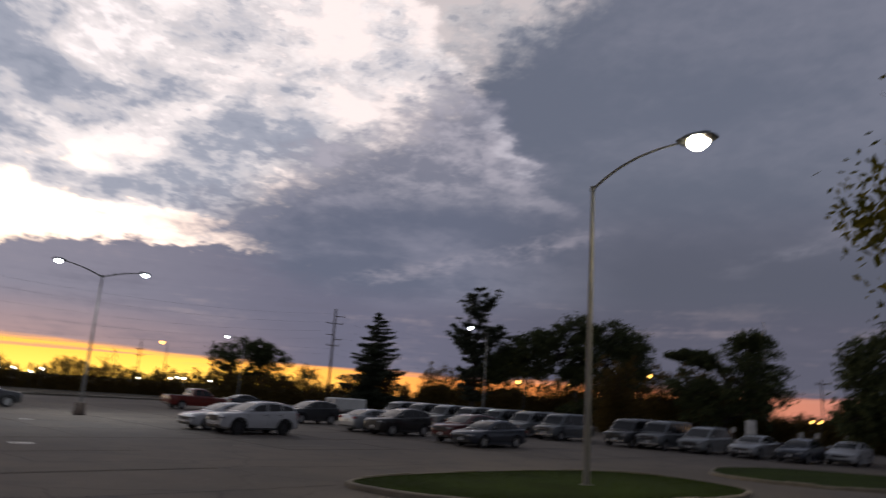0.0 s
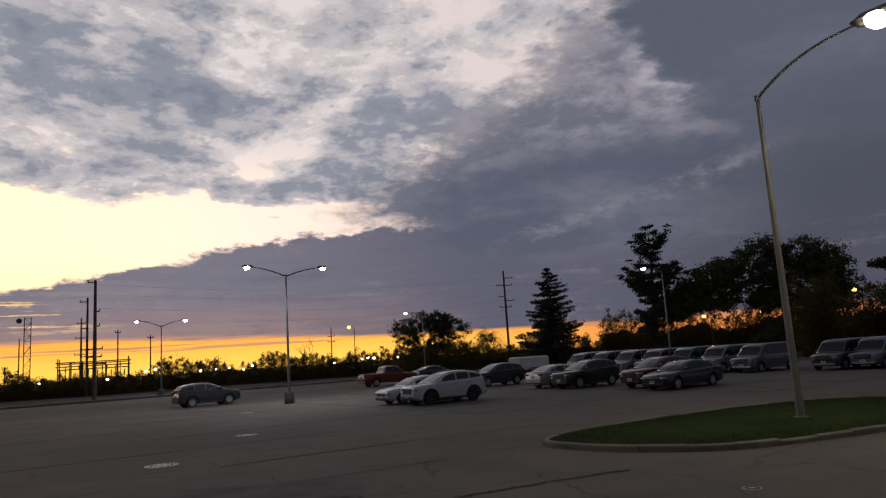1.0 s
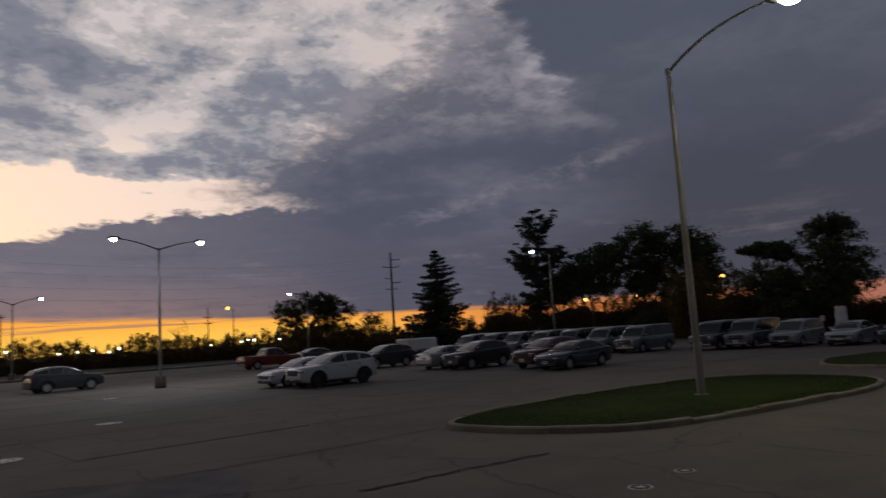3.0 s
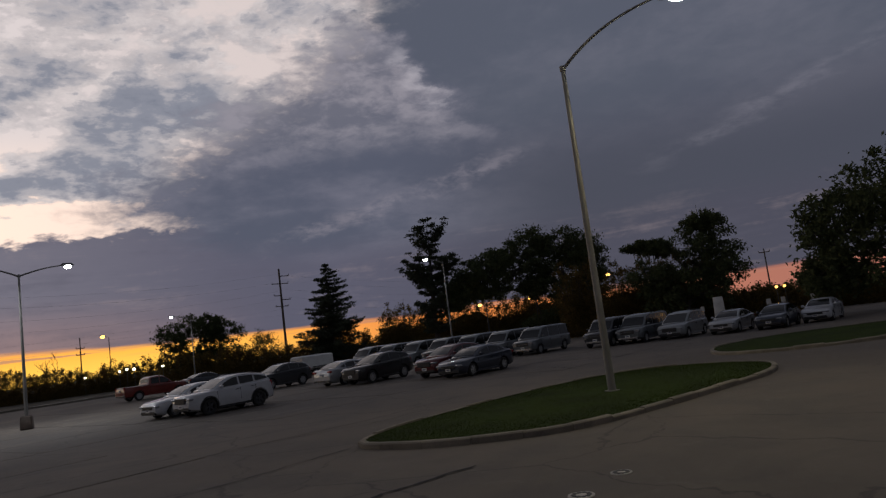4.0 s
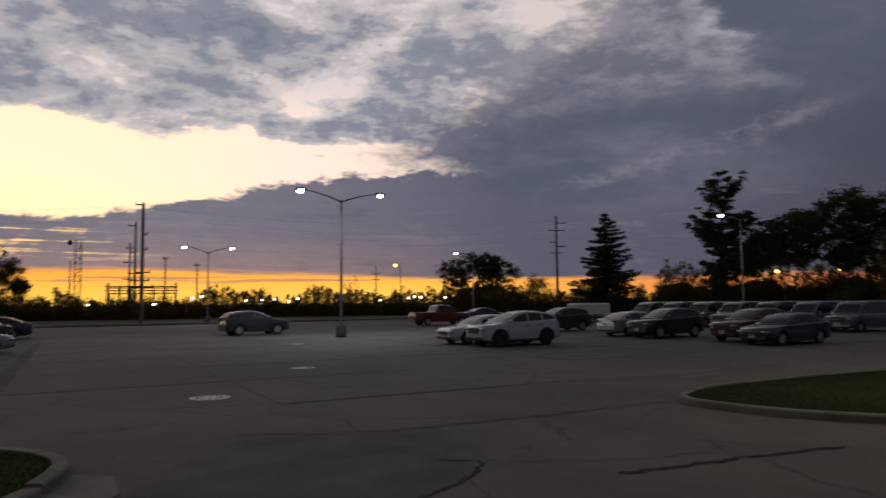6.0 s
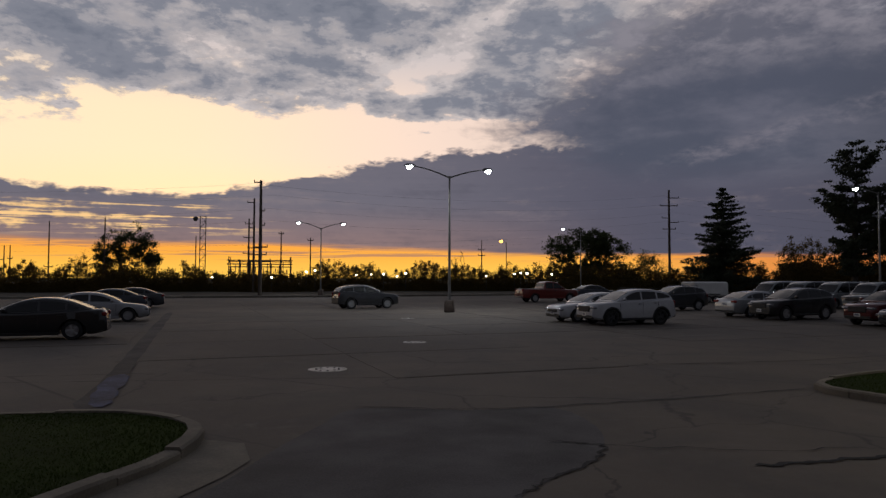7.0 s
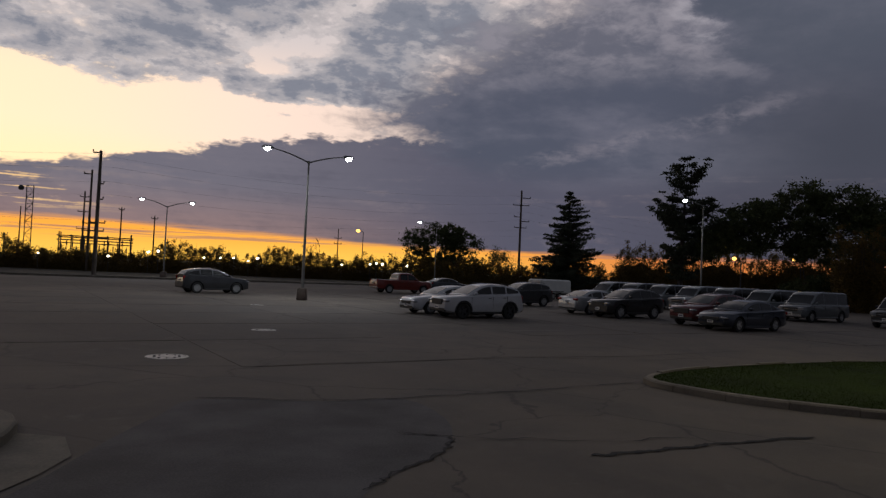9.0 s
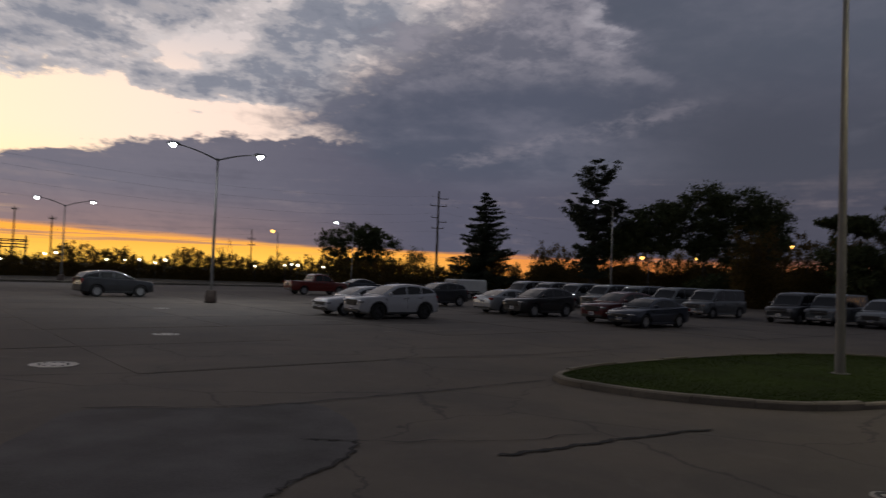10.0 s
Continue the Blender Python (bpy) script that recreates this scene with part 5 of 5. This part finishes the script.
small_lamp((-2.2, 129.6), 8.75, "amber street lamp on a slim pole", AMBER, 0.36, "amber_lamp", "street lamp", 0.9)
for az, far, z in ((24.2, 86, 5.1), (28.3, 92, 5.4), (34.6, 84, 6.6)):
    x, y = bearing(az, far, (7.65, 2.3))
    small_lamp((x, y), z, "amber street lamp among the trees", AMBER, 0.24, "amber_lamp", "street lamp", 0.8)
for az, el in ((-19.6, 0.35), (-18.9, 0.45), (-15.6, 0.1), (-14.4, 0.15), (-13.4, 0.2), (-12.3, 0.0), (-11.6, 0.25), (-5.0, 0.05), (-2.7, 0.2), (-2.2, 0.3), (-1.7, 0.25), (0.3, 0.2), (-26.8, -0.1), (-22.3, -0.1)):
    x, y = bearing(az, 104)
    small_lamp((x, y), 2.15 + 104 * math.tan(radians(el)) + 0.25, "small distant yard lamp in the scrub", FAR, 0.11 + 0.1 * random.random(), "yard_lamp", "yard lamp")


for az in (47.2, 47.75):
    x, y = bearing(az, 62, (7.4, 3.4))
    small_lamp((x, y), 2.6, "low amber lamp beyond the row's end", AMBER, 0.13, "amber_lamp", "lamp")


# ---------------------------------------------------------------- trailer, signs, slab
def trailer(at, turn):
    root = tagged(empty("cargo_trailer", pose(at[0], at[1], 0, 0, 0, turn)), "white enclosed cargo trailer parked by the spruce", "trailer")
    piece("box", Shape().box((0, 0, 1.2), (3.8, 2.0, 1.35), 0.12, 0.985).mesh("box", BOXWHITE), root)
    piece("chassis", Shape().box((0, 0, 0.46), (3.8, 1.6, 0.14), 0.02).mesh("chassis", TRIM), root)
    piece("hitch", Shape().tube([(-1.9, 0.7, 0.46), (-2.9, 0, 0.46), (-1.9, -0.7, 0.46)], 0.05, 6).mesh("hitch", DARKSTEEL), root)
    piece("jack", Shape().tube([(-2.8, 0, 0.0), (-2.8, 0, 0.6)], 0.04, 6).mesh("jack", DARKSTEEL), root)
    tyre, rim = wheel_parts(0.33, False)
    for x in (-0.4, 0.4):
        for sign in (1, -1):
            w = piece("wheel", tyre, root)
            w.matrix_basis = pose(x, sign * 0.92, 0.33, 0, 0, 0 if sign > 0 else 180)
            piece("rim", rim, w)
    s = Shape()
    for sign in (1, -1):
        s.box((0, sign * 0.98, 0.78), (1.7, 0.3, 0.06), 0.02)
    piece("mudguards", s.mesh("mudguards", TRIM), root)
    return root


trailer((20.1, 70.6), STALL)


def slab_sign(at, w, h, label, turn):
    root = tagged(empty("marker_slab", pose(at[0], at[1], 0, 0, 0, turn)), label, "sign")
    piece("slab", Shape().box((0, 0, h / 2), (w, 0.3, h), 0.05, 0.82).mesh("slab", STONEWHITE), root)
    piece("plinth", Shape().box((0, 0, 0.06), (w * 1.2, 0.5, 0.12), 0.02).mesh("plinth", CONCRETE), root)
    return root


x, y = bearing(42.2, 63, (7.65, 2.3))
slab_sign((x, y), 0.95, 2.4, "white tapered slab standing under the maple", -42)


def post_sign(at, label, turn):
    root = tagged(empty("post_sign", pose(at[0], at[1], 0, 0, 0, turn)), label, "sign", group="small signs")
    piece("post", Shape().tube([(0, 0, 0), (0, 0, 1.4)], 0.03, 6).mesh("post", STEEL), root)
    piece("panel", Shape().box((0, -0.04, 1.55), (0.32, 0.03, 0.42), 0.01).mesh("panel", STONEWHITE), root)
    return root


for az, far in ((45.6, 60), (46.6, 62), (48.5, 61), (41.0, 62)):
    x, y = bearing(az, far, (7.65, 2.3))
    post_sign((x, y), "small pale sign on a post in the grass", -az)

mast = tagged(empty("radio_mast", pose(*bearing(42.2, 210, (7.65, 2.3)), 0)), "thin pale mast showing above the maple", "mast")
piece("shaft", Shape().tube([(0, 0, 0), (0, 0, 18), (0, 0, 29)], [0.5, 0.4, 0.06], 8).mesh("shaft", STONEWHITE), mast)


# ---------------------------------------------------------------- covers, seams, cracks, markings
def cover(at, radius, label):
    root = tagged(empty("manhole_cover", pose(at[0], at[1], 0)), label, "manhole cover", group="covers in the paving")
    piece("ring", Shape().lathe([(radius, -0.02), (radius, 0.012), (radius * 0.9, 0.016), (radius * 0.88, 0.008)], 28).mesh("ring", IRON), root)
    s = Shape().lathe([(radius * 0.87, -0.02), (radius * 0.87, 0.010), (0.001, 0.012)], 28)
    piece("lid", s.mesh("lid", IRON), root)
    for k in range(10):
        a = 2 * math.pi * k / 10
        b = Shape().box((radius * 0.6 * math.cos(a), radius * 0.6 * math.sin(a), 0.016), (0.05, 0.05, 0.012), 0.003)
        piece("stud", b.mesh("stud", DARKSTEEL), root)
    return root


cover((1.03, 20.65), 0.46, "pale round iron manhole cover set in paving")
cover((1.74, 27.88), 0.40, "pale round iron cover set in paving")
cover((-1.3, 41.5), 0.35, "small pale iron cover set in paving")
cover((13.5, 12.1), 0.16, "small dark valve cover set in paving")
cover((12.4, 11.45), 0.18, "small dark valve cover set in paving")


def seam(points, width, label, name="crack", mat=TAR, seed=1, z=0.015, wobble=0.1, fine=9, low=0.25):
    """A ragged strip along a line through the points, never quite the same width."""
    rng = random.Random(seed)
    pts = [Vector((*p, 0)) for p in points]
    line = []
    for a, b in zip(pts, pts[1:]):
        d = (b - a).normalized()
        side = Vector((-d.y, d.x, 0))
        for k in range(fine):
            line.append(a.lerp(b, k / fine) + side * rng.uniform(-wobble, wobble) * (0 if k == 0 else 1))
    line.append(pts[-1])
    verts, faces = [], []
    for i, p in enumerate(line):
        d = (line[min(i + 1, len(line) - 1)] - line[max(i - 1, 0)]).normalized()
        side = Vector((-d.y, d.x, 0))
        w = width * rng.uniform(low, 1.2) * (0.3 if i in (0, len(line) - 1) else 1) / 2
        verts += [tuple(p + side * w + Vector((0, 0, z))), tuple(p - side * w + Vector((0, 0, z)))]
    faces = [(2 * i, 2 * i + 1, 2 * i + 3, 2 * i + 2) for i in range(len(line) - 1)]
    return tagged(new(name, raw(name, verts, faces, mat)), label, "crack" if name == "crack" else "marking", group=name + "s")


seam([(8.6, 13.2), (9.4, 13.5), (9.95, 13.75), (10.55, 14.05), (12.3, 14.65)], 0.09, "wide broken crack in the paving", seed=2, wobble=0.05)
seam([(5.9, 11.6), (6.15, 12.1), (6.8, 13.15), (6.95, 14.0), (6.2, 14.1)], 0.05, "thin crooked crack in the paving", seed=3, wobble=0.06)
seam([(6.95, 14.0), (8.4, 13.9), (10.4, 14.3)], 0.025, "hairline crack in the paving", seed=4)
seam([(3.0, 16.0), (5.0, 16.15), (6.4, 16.65), (8.9, 18.0), (11.2, 19.3)], 0.06, "dark joint across the paving", seed=5, wobble=0.06)
seam([(-6.0, 17.2), (-1.1, 18.5), (3.0, 19.6), (9.0, 22.9), (13.0, 24.4), (18.0, 27.5)], 0.05, "dark joint across the paving", seed=6, wobble=0.04)
seam([(8.9, 23.1), (13.0, 23.5), (16.0, 25.2)], 0.045, "tarred joint in the paving", seed=7)
seam([(12.1, 29.0), (15.2, 24.2)], 0.05, "tarred joint in the paving", seed=8)
seam([(-1.3, 15.0), (-3.6, 19.6), (-7.0, 26.0), (-11.5, 34.5), (-17.0, 45.0)], 0.42, "long dark worn strip between the slabs", mat=STAIN, seed=12, z=0.016, wobble=0.02, fine=7, low=0.9)
seam([(-1.2, 15.3), (-2.2, 17.0), (-3.2, 19.0)], 0.42, "faded blue parking marking", "marking", BLUE, 11, 0.02, 0.012, 5, 0.8)
for k in range(12):
    o = Vector((7.2, 33.0)) + Vector(ACROSS[:2]) * (k * 2.75 - 2.8)
    seam([tuple(o), tuple(o + Vector(ALONG[:2]) * 5.0)], 0.10, "faded pale stall line on paving", "marking", LINE, 60 + k, 0.016, 0.01, 12, 0.3)


# ---------------------------------------------------------------- paving slabs
def slabs():
    """Cast slabs laid on the car park's axes, each a hair off level and tone, with open joints."""
    rng = random.Random(31)
    root = tagged(empty("slab_paving", Matrix.Identity(4)), "large worn paving slabs with dark open joints", "paving", kind="structure")
    start = Vector((0.0, 0.0))
    along, across = Vector(ALONG[:2]), Vector(ACROSS[:2])
    a = 6.0
    for i in range(-9, 9):
        for j in range(3, 17):
            c = start + along * (i + 0.5) * a + across * (j + 0.5) * 5.2
            if c.y < 19.5 + 0.25 * abs(c.x - 3) or c.x > 62 or c.y > 62 + 0.48 * c.x + 9 or c.x < -42:
                continue
            if c.x > 7 and c.y < 31 + (c.x - 8) * 0.1:
                continue
            top, g = 0.010 + rng.uniform(-0.002, 0.002), rng.uniform(0.02, 0.045)
            verts = []
            for z, e in ((0.001, g), (top - 0.002, g), (top, g + 0.02)):
                for sa, sc in ((-1, -1), (1, -1), (1, 1), (-1, 1)):
                    p = c + along * sa * (a / 2 - e) + across * sc * (2.6 - e)
                    verts.append((p.x, p.y, z))
            faces = [(r * 4 + k, r * 4 + (k + 1) % 4, (r + 1) * 4 + (k + 1) % 4, (r + 1) * 4 + k) for r in range(2) for k in range(4)] + [(8, 9, 10, 11)]
            piece("slab", raw("slab", verts, faces, PAVING), root)


slabs()
